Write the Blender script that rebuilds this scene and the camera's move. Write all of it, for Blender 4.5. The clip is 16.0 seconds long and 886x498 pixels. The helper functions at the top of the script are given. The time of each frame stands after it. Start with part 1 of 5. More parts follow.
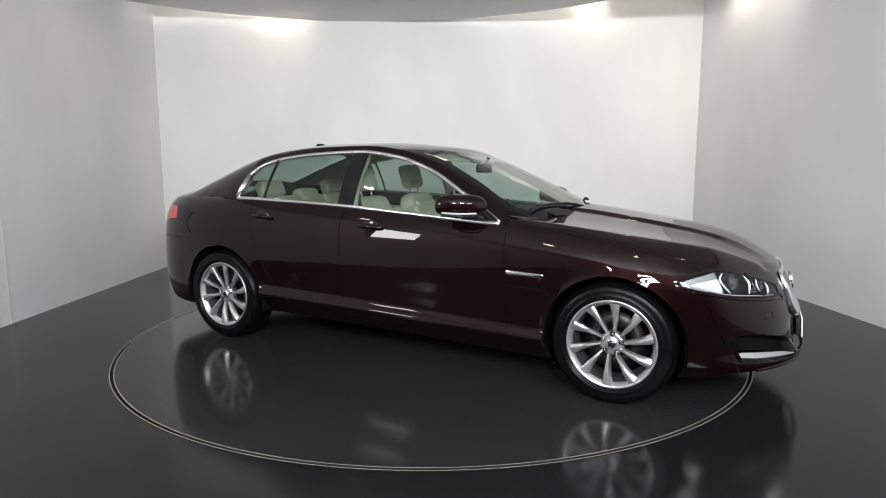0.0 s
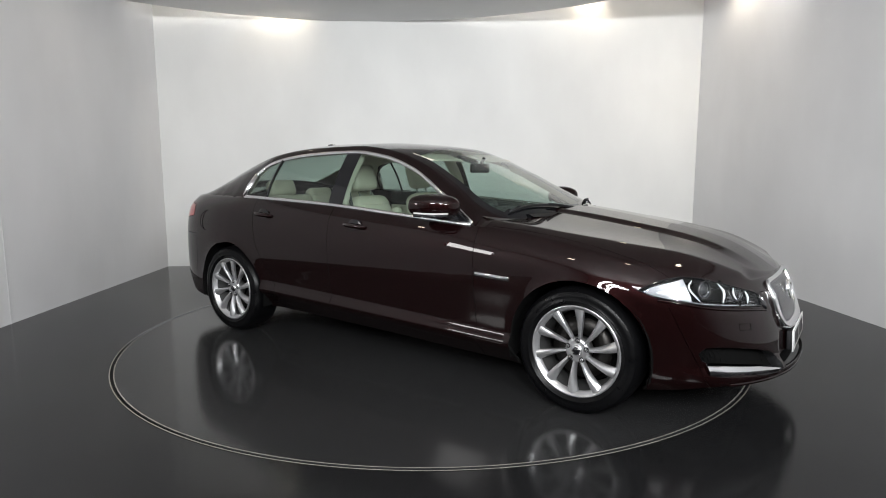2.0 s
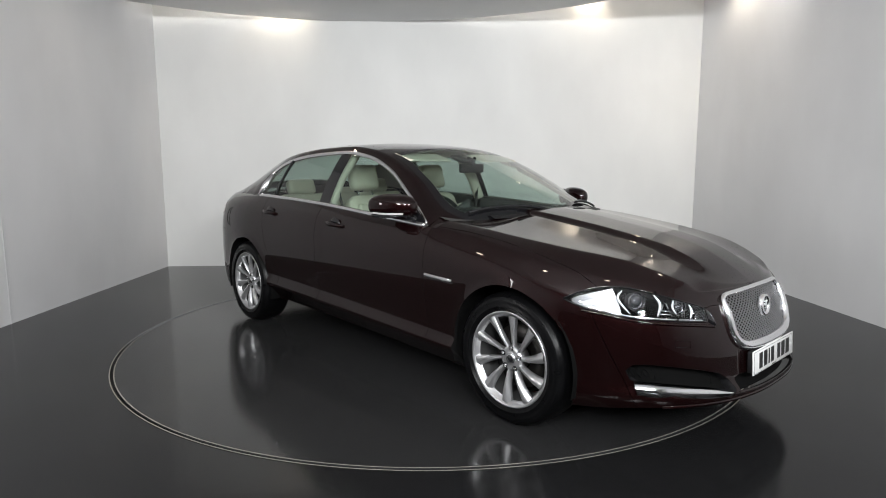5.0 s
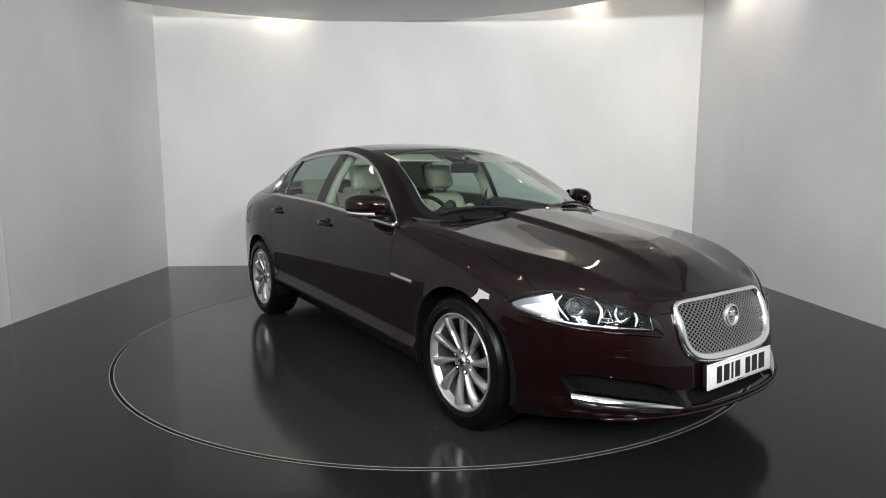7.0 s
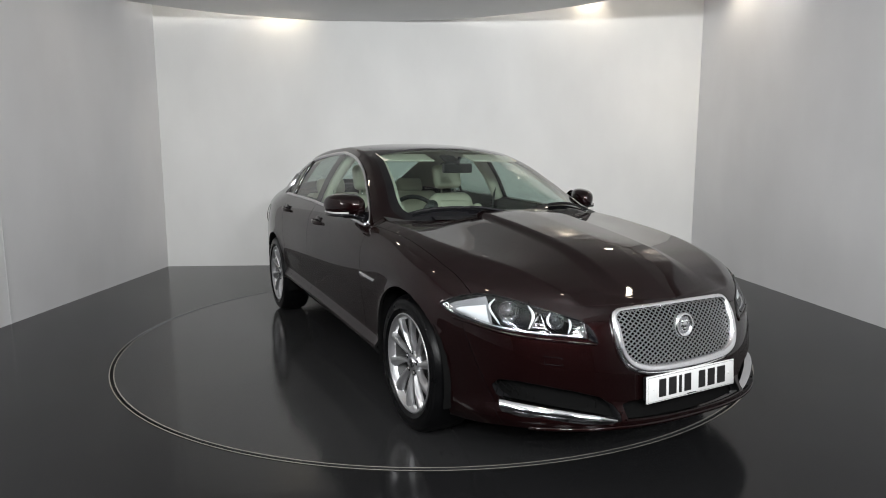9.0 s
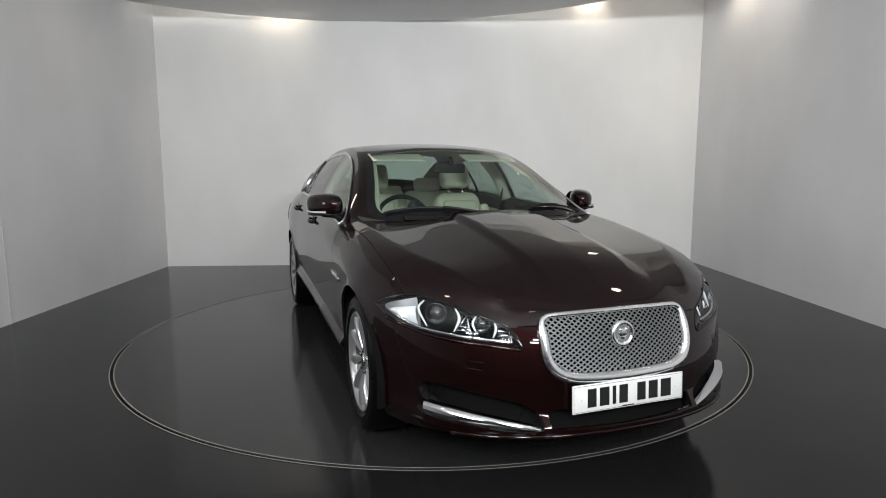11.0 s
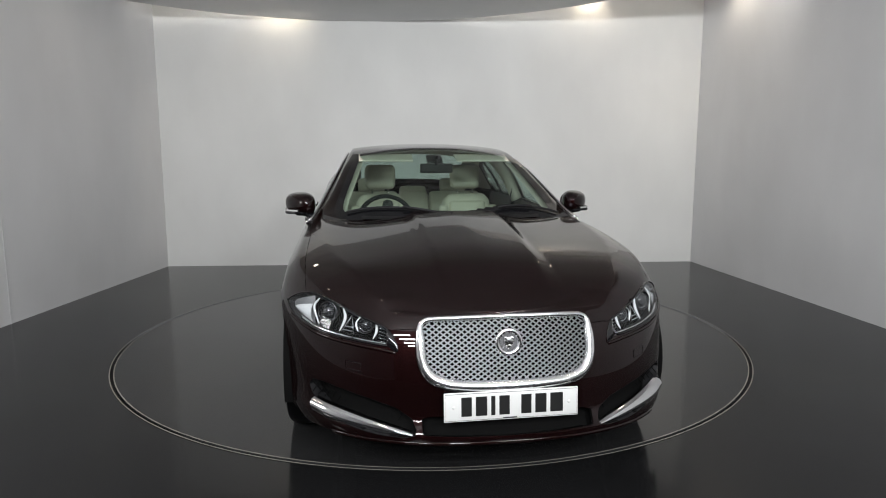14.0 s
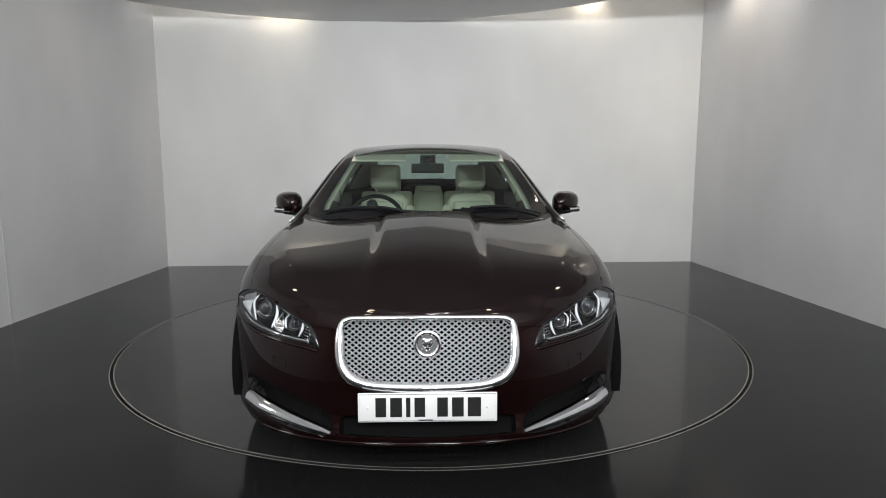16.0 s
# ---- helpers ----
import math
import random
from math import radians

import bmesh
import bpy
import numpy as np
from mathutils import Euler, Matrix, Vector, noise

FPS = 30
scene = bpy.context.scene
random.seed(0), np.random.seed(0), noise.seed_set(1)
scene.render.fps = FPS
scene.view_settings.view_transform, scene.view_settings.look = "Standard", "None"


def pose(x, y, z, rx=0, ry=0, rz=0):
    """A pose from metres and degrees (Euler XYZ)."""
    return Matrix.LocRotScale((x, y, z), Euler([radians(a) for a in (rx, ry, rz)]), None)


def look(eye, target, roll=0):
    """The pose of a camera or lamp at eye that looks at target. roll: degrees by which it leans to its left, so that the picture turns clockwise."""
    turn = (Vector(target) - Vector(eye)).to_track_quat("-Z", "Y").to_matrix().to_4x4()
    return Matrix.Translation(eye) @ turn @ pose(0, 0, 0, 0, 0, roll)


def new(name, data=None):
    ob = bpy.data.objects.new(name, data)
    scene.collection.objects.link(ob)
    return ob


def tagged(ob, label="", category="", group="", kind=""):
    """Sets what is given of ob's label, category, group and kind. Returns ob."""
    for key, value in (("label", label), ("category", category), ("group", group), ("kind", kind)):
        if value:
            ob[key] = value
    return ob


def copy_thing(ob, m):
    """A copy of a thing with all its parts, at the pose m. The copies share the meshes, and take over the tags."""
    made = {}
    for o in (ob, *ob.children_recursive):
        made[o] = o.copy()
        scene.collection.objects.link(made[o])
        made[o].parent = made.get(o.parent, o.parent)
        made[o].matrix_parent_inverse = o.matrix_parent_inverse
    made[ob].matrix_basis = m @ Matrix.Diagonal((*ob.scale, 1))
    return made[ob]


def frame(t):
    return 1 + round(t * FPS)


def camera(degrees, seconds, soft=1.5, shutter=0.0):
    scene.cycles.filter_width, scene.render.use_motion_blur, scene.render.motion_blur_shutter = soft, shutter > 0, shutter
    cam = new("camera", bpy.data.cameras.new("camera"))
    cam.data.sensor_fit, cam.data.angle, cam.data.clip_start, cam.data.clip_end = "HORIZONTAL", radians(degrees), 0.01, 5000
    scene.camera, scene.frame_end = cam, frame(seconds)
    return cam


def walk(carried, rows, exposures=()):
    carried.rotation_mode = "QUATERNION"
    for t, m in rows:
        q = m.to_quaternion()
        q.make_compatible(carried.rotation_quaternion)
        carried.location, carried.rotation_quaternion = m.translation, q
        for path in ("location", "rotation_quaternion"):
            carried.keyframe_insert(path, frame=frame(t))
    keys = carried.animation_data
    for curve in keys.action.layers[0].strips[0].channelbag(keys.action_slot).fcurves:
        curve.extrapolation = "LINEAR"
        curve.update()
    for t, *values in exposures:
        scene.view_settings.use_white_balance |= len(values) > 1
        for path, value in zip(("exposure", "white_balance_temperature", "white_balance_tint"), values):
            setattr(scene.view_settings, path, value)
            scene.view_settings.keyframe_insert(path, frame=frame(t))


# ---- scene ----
cam = camera(72.98, 16.0, soft=1.0)
EYE = Vector((0.0, -4.692, 1.285))
YAW, PITCH, ROLL = radians(1.293), radians(-7.678), -0.1
AIM = EYE + Vector((math.sin(YAW) * math.cos(PITCH), math.cos(YAW) * math.cos(PITCH), math.sin(PITCH)))
walk(cam, [(0.0, look(EYE, AIM, ROLL)), (16.0, look(EYE, AIM, ROLL))], exposures=[(0.0, 0.26), (4.0, 0.21), (8.0, 0.04), (12.5, -0.21), (16.0, -0.23)])

# ---- world and lights ----
world = bpy.data.worlds.new("world")
scene.world = world
world.use_nodes = True
world.node_tree.nodes["Background"].inputs[0].default_value = (0.75, 0.85, 1.0, 1)
world.node_tree.nodes["Background"].inputs[1].default_value = 0.1


def area(name, x, y, z, target, w, h, watts, colour, spread=180):
    d = bpy.data.lights.new(name, "AREA")
    d.shape, d.size, d.size_y, d.energy, d.color, d.spread = "RECTANGLE", w, h, watts, colour, radians(spread)
    ob = new(name, d)
    ob.matrix_world = look((x, y, z), target)
    return ob


def spot(name, x, y, z, target, watts, cone=80, colour=(1.0, 0.86, 0.68)):
    d = bpy.data.lights.new(name, "SPOT")
    d.energy, d.spot_size, d.spot_blend, d.color, d.shadow_soft_size = watts, radians(cone), 0.8, colour, 0.04
    ob = new(name, d)
    ob.matrix_world = look((x, y, z), target)
    return ob


# ---- materials ----
def nodes(name):
    m = bpy.data.materials.new(name)
    m.use_nodes = True
    return m, m.node_tree, m.node_tree.nodes["Principled BSDF"]


def put(b, **values):
    for key, v in values.items():
        b.inputs[key.replace("_", " ")].default_value = v


def surface(name, colour, rough=0.5, metal=0.0, vary=0.12, scale=8.0, bump=0.0, bump_scale=60.0, coat=0.0, rough_vary=0.08, spec=0.5, space="Object"):
    """A plain finish with broad and fine variation of colour and gloss, and fine relief."""
    m, tree, b = nodes(name)
    n, ln = tree.nodes, tree.links
    tc = n.new("ShaderNodeTexCoord")
    big, fine = n.new("ShaderNodeTexNoise"), n.new("ShaderNodeTexNoise")
    big.inputs["Scale"].default_value, fine.inputs["Scale"].default_value = scale, bump_scale
    big.inputs["Detail"].default_value, fine.inputs["Detail"].default_value = 5, 3
    ramp = n.new("ShaderNodeMapRange")
    ramp.inputs["To Min"].default_value, ramp.inputs["To Max"].default_value = 1 - vary, 1 + vary
    mul = n.new("ShaderNodeMix")
    mul.data_type, mul.blend_type = "RGBA", "MULTIPLY"
    mul.inputs["Factor"].default_value = 1
    mul.inputs["A"].default_value = (*colour, 1)
    r2 = n.new("ShaderNodeMapRange")
    r2.inputs["To Min"].default_value, r2.inputs["To Max"].default_value = max(0.02, rough - rough_vary), min(1, rough + rough_vary)
    for t in (big, fine):
        ln.new(tc.outputs[space], t.inputs["Vector"])
    ln.new(big.outputs["Fac"], ramp.inputs["Value"])
    ln.new(ramp.outputs["Result"], mul.inputs["B"])
    ln.new(mul.outputs["Result"], b.inputs["Base Color"])
    ln.new(big.outputs["Fac"], r2.inputs["Value"])
    ln.new(r2.outputs["Result"], b.inputs["Roughness"])
    put(b, Metallic=metal, Coat_Weight=coat, Coat_Roughness=0.03, Specular_IOR_Level=spec)
    if bump:
        bp = n.new("ShaderNodeBump")
        bp.inputs["Strength"].default_value, bp.inputs["Distance"].default_value = bump, 0.004
        ln.new(fine.outputs["Fac"], bp.inputs["Height"])
        ln.new(bp.outputs["Normal"], b.inputs["Normal"])
    return m


def paint_material():
    """Dark brown-red metallic car paint with fine flakes under a clear coat."""
    m, tree, b = nodes("car_paint")
    n, ln = tree.nodes, tree.links
    tc, vor = n.new("ShaderNodeTexCoord"), n.new("ShaderNodeTexVoronoi")
    vor.inputs["Scale"].default_value = 900
    ln.new(tc.outputs["Object"], vor.inputs["Vector"])
    mix = n.new("ShaderNodeMix")
    mix.data_type = "RGBA"
    mix.inputs["A"].default_value, mix.inputs["B"].default_value = (0.0030, 0.0009, 0.0009, 1), (0.0118, 0.0037, 0.0039, 1)
    sep = n.new("ShaderNodeSeparateColor")
    ln.new(vor.outputs["Color"], sep.inputs["Color"])
    ln.new(sep.outputs["Red"], mix.inputs["Factor"])
    ln.new(mix.outputs["Result"], b.inputs["Base Color"])
    put(b, Metallic=0.5, Roughness=0.38, Specular_IOR_Level=0.0, Coat_Weight=1.0, Coat_Roughness=0.018, Coat_IOR=1.40)
    return m


def glass_material(name, tint, gloss=1.0, rough=0.0):
    """Thin tinted glass: lets light straight through and mirrors by the angle."""
    m = bpy.data.materials.new(name)
    m.use_nodes = True
    n, ln = m.node_tree.nodes, m.node_tree.links
    n.clear()
    out, mix, lw = n.new("ShaderNodeOutputMaterial"), n.new("ShaderNodeMixShader"), n.new("ShaderNodeLayerWeight")
    tr, gl, p5, ma = n.new("ShaderNodeBsdfTransparent"), n.new("ShaderNodeBsdfGlossy"), n.new("ShaderNodeMath"), n.new("ShaderNodeMath")
    tr.inputs[0].default_value = (*tint, 1)
    gl.inputs[0].default_value = (gloss, gloss, gloss, 1)
    gl.inputs["Roughness"].default_value = rough
    lw.inputs[0].default_value = 0.5
    p5.operation, p5.inputs[1].default_value = "POWER", 5
    ma.operation, ma.inputs[1].default_value, ma.inputs[2].default_value = "MULTIPLY_ADD", 0.9, 0.06
    ln.new(lw.outputs["Facing"], p5.inputs[0])
    ln.new(p5.outputs[0], ma.inputs[0])
    ln.new(ma.outputs[0], mix.inputs[0])
    ln.new(tr.outputs[0], mix.inputs[1])
    ln.new(gl.outputs[0], mix.inputs[2])
    ln.new(mix.outputs[0], out.inputs[0])
    return m


def glow(name, colour, strength):
    m, tree, b = nodes(name)
    put(b, Base_Color=(*colour, 1), Emission_Color=(*colour, 1), Emission_Strength=strength)
    return m


def wall_material(name, colour):
    """Matt emulsion over smooth board, with faint joints, scuffs and roller texture."""
    m, tree, b = nodes(name)
    n, ln = tree.nodes, tree.links
    tc = n.new("ShaderNodeTexCoord")
    st, mp = n.new("ShaderNodeTexNoise"), n.new("ShaderNodeMapping")
    mp.inputs["Scale"].default_value = (1.0, 1.0, 0.55)
    st.inputs["Scale"].default_value, st.inputs["Detail"].default_value = 1.6, 7
    big, grain = n.new("ShaderNodeTexNoise"), n.new("ShaderNodeTexNoise")
    big.inputs["Scale"].default_value, grain.inputs["Scale"].default_value = 0.7, 140
    add = n.new("ShaderNodeMath")
    add.operation = "ADD"
    ramp = n.new("ShaderNodeMapRange")
    ramp.inputs["From Min"].default_value, ramp.inputs["From Max"].default_value = 0.6, 1.4
    ramp.inputs["To Min"].default_value, ramp.inputs["To Max"].default_value = 0.90, 1.04
    mul = n.new("ShaderNodeMix")
    mul.data_type, mul.blend_type = "RGBA", "MULTIPLY"
    mul.inputs["Factor"].default_value = 1
    mul.inputs["A"].default_value = (*colour, 1)
    bp = n.new("ShaderNodeBump")
    bp.inputs["Strength"].default_value, bp.inputs["Distance"].default_value = 0.12, 0.002
    ln.new(tc.outputs["Object"], mp.inputs["Vector"])
    ln.new(mp.outputs["Vector"], st.inputs["Vector"])
    for t in (big, grain):
        ln.new(tc.outputs["Object"], t.inputs["Vector"])
    ln.new(st.outputs["Fac"], add.inputs[0])
    ln.new(big.outputs["Fac"], add.inputs[1])
    ln.new(add.outputs[0], ramp.inputs["Value"])
    ln.new(ramp.outputs["Result"], mul.inputs["B"])
    ln.new(mul.outputs["Result"], b.inputs["Base Color"])
    ln.new(grain.outputs["Fac"], bp.inputs["Height"])
    ln.new(bp.outputs["Normal"], b.inputs["Normal"])
    put(b, Roughness=0.55, Specular_IOR_Level=0.3)
    return m


PAINT = paint_material()
CHROME = surface("chrome", (0.72, 0.72, 0.73), 0.08, 1.0, 0.03, 10, rough_vary=0.03)
BRIGHT_CHROME = surface("bright_chrome", (0.88, 0.88, 0.89), 0.2, 1.0, 0.03, 10, rough_vary=0.04)
SATIN = surface("satin_metal", (0.72, 0.72, 0.73), 0.24, 1.0, 0.05, 10)
ALLOY = surface("silver_alloy", (0.50, 0.50, 0.51), 0.34, 0.9, 0.05, 12, coat=0.25)
DARK_ALLOY = surface("dark_alloy", (0.09, 0.09, 0.09), 0.5, 0.7, 0.2, 14)
RUBBER = surface("tyre_rubber", (0.0024, 0.0024, 0.0027), 0.30, 0, 0.2, 20, bump=0.12, bump_scale=90, spec=0.12)
BLACK = surface("black_plastic", (0.009, 0.009, 0.010), 0.55, 0, 0.15, 20, bump=0.15, bump_scale=200, spec=0.25)
GLOSS_BLACK = surface("gloss_black", (0.006, 0.006, 0.007), 0.08, 0, 0.1, 20, rough_vary=0.03)
DARK = surface("dark_underbody", (0.004, 0.004, 0.004), 0.9, 0, 0.2, 15, rough_vary=0.05, spec=0.05)
LEATHER = surface("cream_leather", (0.62, 0.57, 0.47), 0.42, 0, 0.06, 5, bump=0.2, bump_scale=120)
TRIM = surface("cream_headliner", (0.60, 0.56, 0.47), 0.85, 0, 0.05, 6, bump=0.2, bump_scale=300)
DASH = surface("dark_dashboard", (0.03, 0.03, 0.03), 0.6, 0, 0.15, 10, bump=0.2, bump_scale=200)
MESH_METAL = surface("bright_mesh_metal", (0.36, 0.36, 0.37), 0.34, 1.0, 0.05, 10, rough_vary=0.04)
STEEL = surface("brake_steel", (0.055, 0.052, 0.05), 0.45, 1.0, 0.2, 20)
PLATE = surface("plate_white", (0.66, 0.66, 0.65), 0.35, 0, 0.03, 10, coat=0.2)
INK = surface("plate_black", (0.01, 0.01, 0.01), 0.4, 0, 0.1, 10)
RED = surface("red_lens", (0.55, 0.012, 0.008), 0.08, 0, 0.1, 20, coat=1.0, rough_vary=0.02)
AMBER = surface("indicator_lens", (0.42, 0.42, 0.41), 0.1, 0, 0.1, 20, coat=1.0, rough_vary=0.02)
WINDOW = glass_material("tinted_glass", (0.60, 0.70, 0.655))
REAR_WINDOW = glass_material("darker_tinted_glass", (0.47, 0.55, 0.51))
LENS = glass_material("clear_lens", (0.93, 0.95, 0.96), 0.6)
MIRROR = surface("mirror_glass", (0.85, 0.86, 0.87), 0.02, 1.0, 0.01, 5, rough_vary=0.01)
WHITE_WALL = wall_material("white_wall_paint", (0.79, 0.79, 0.775))
# side walls: the cooler light falling on them is mixed into the white
SIDE_WALL = wall_material("cool_lit_wall_paint", (0.745, 0.745, 0.755))
DARK_WALL = wall_material("dark_wall_paint", (0.06, 0.06, 0.062))
CEILING = wall_material("ceiling_paint", (0.70, 0.70, 0.70))
FLOOR = surface("grey_floor_paint", (0.0095, 0.0095, 0.010), 0.15, 0, 0.14, 0.8, bump=0.05, bump_scale=30, coat=0.0, rough_vary=0.04, spec=0.185)
TABLE = surface("turntable_paint", (0.019, 0.019, 0.0195), 0.13, 0, 0.14, 0.9, bump=0.04, bump_scale=30, rough_vary=0.04, spec=0.26)
GROOVE = surface("groove_dark", (0.006, 0.006, 0.006), 0.8, 0, 0.2, 5)
EDGE = surface("worn_edge_metal", (0.30, 0.28, 0.25), 0.5, 0.4, 0.35, 9)
PANEL_LIGHT = glow("light_panel_glow", (1.0, 0.99, 0.98), 18.0)
SPOT_GLOW = glow("spot_glow", (1.0, 0.85, 0.65), 45.0)


# ---- shapes ----
def part(name, bm, material, parent=None, label="", smooth=True):
    """Links a bmesh as one mesh object under a thing or part."""
    me = bpy.data.meshes.new(name)
    for f in bm.faces:
        f.smooth = smooth
    bm.to_mesh(me)
    bm.free()
    me.materials.append(material)
    me.materials.append(DARK)
    ob = new(name, me)
    ob.parent = parent
    if label:
        ob["label"] = label
    return ob


def sharp(ob, degrees=35):
    """Hard edges where faces meet at more than this angle."""
    me = ob.data
    bm = bmesh.new()
    bm.from_mesh(me)
    for e in bm.edges:
        if len(e.link_faces) == 2 and e.calc_face_angle(0) > radians(degrees):
            e.smooth = False
    bm.to_mesh(me)
    bm.free()
    return ob


def box_bm(x0, x1, y0, y1, z0, z1, bevel=0.0, seg=2):
    bm = bmesh.new()
    bmesh.ops.create_cube(bm, size=1)
    bmesh.ops.transform(bm, matrix=Matrix.Translation(((x0 + x1) / 2, (y0 + y1) / 2, (z0 + z1) / 2)) @ Matrix.Diagonal((x1 - x0, y1 - y0, z1 - z0, 1)), verts=bm.verts)
    if bevel:
        bmesh.ops.bevel(bm, geom=bm.edges[:], offset=bevel, segments=seg, profile=0.5, affect="EDGES")
    return bm


def lathe_bm(profile, n=64, axis="Y", close=False):
    """Turns a profile of (radius, along) round an axis."""
    bm = bmesh.new()
    rings = []
    for r, a in profile:
        ring = []
        for i in range(n):
            c, s = math.cos(2 * math.pi * i / n) * r, math.sin(2 * math.pi * i / n) * r
            ring.append(bm.verts.new((c, a, s) if axis == "Y" else (c, s, a) if axis == "Z" else (a, c, s)))
        rings.append(ring)
    pairs = list(zip(rings, rings[1:])) + ([(rings[-1], rings[0])] if close else [])
    for p, q in pairs:
        for i in range(n):
            bm.faces.new((p[i], p[(i + 1) % n], q[(i + 1) % n], q[i]))
    bmesh.ops.remove_doubles(bm, verts=bm.verts, dist=1e-6)
    bmesh.ops.recalc_face_normals(bm, faces=bm.faces)
    return bm


def tube_bm(points, radius, n=8, closed=False, flat=1.0, bm=None):
    """A tube along a line of points; flat squeezes it across the line's own side."""
    bm = bm or bmesh.new()
    pts = [Vector(p) for p in points]
    rings = []
    for i, p in enumerate(pts):
        a = pts[i - 1] if (i or closed) else p
        b = pts[(i + 1) % len(pts)] if (i < len(pts) - 1 or closed) else p
        d = (b - a).normalized()
        u = d.cross(Vector((0, 0, 1)) if abs(d.z) < 0.95 else Vector((1, 0, 0))).normalized()
        w = u.cross(d)
        rad = radius[i] if isinstance(radius, (list, tuple)) else radius
        rings.append([bm.verts.new(p + u * (math.cos(2 * math.pi * k / n) * rad * flat) + w * (math.sin(2 * math.pi * k / n) * rad)) for k in range(n)])
    for p, q in list(zip(rings, rings[1:])) + ([(rings[-1], rings[0])] if closed else []):
        for k in range(n):
            bm.faces.new((p[k], p[(k + 1) % n], q[(k + 1) % n], q[k]))
    if not closed:
        bm.faces.new(rings[0][::-1])
        bm.faces.new(rings[-1])
    return bm


def grid_bm(g):
    """A sheet from rows of points."""
    bm = bmesh.new()
    vs = [[bm.verts.new(p) for p in row] for row in g]
    for a, b in zip(vs, vs[1:]):
        for i in range(len(a) - 1):
            bm.faces.new((a[i], a[i + 1], b[i + 1], b[i]))
    return bm


def curve(*pts):
    """A smooth line through (x, value) pairs that never overshoots."""
    pts = sorted(pts)
    x, y = np.array([p[0] for p in pts], float), np.array([p[1] for p in pts], float)
    h, d = np.diff(x), np.diff(y) / np.diff(x)
    m = np.zeros(len(x))
    for i in range(1, len(x) - 1):
        if d[i - 1] * d[i] > 0:
            w1, w2 = 2 * h[i] + h[i - 1], h[i] + 2 * h[i - 1]
            m[i] = (w1 + w2) / (w1 / d[i - 1] + w2 / d[i])
    m[0], m[-1] = d[0], d[-1]

    def at(v):
        v = min(max(v, x[0]), x[-1])
        i = min(max(int(np.searchsorted(x, v)) - 1, 0), len(h) - 1)
        t = (v - x[i]) / h[i]
        return float(y[i] * (1 + 2 * t) * (1 - t) ** 2 + m[i] * h[i] * t * (1 - t) ** 2 + y[i + 1] * t * t * (3 - 2 * t) + m[i + 1] * h[i] * t * t * (t - 1))
    return at


def step(a, b, x):
    t = min(max((x - a) / (b - a), 0), 1)
    return t * t * (3 - 2 * t)


# ---- room ----
WEST, EAST, NORTH, SOUTH, HIGH, SOFFIT = -3.50, 3.66, 3.33, -9.0, 3.65, 3.15
ANGLE = radians(1.0)
TABLE_R = 2.285
TABLE_AT = (0.03, 0.02)


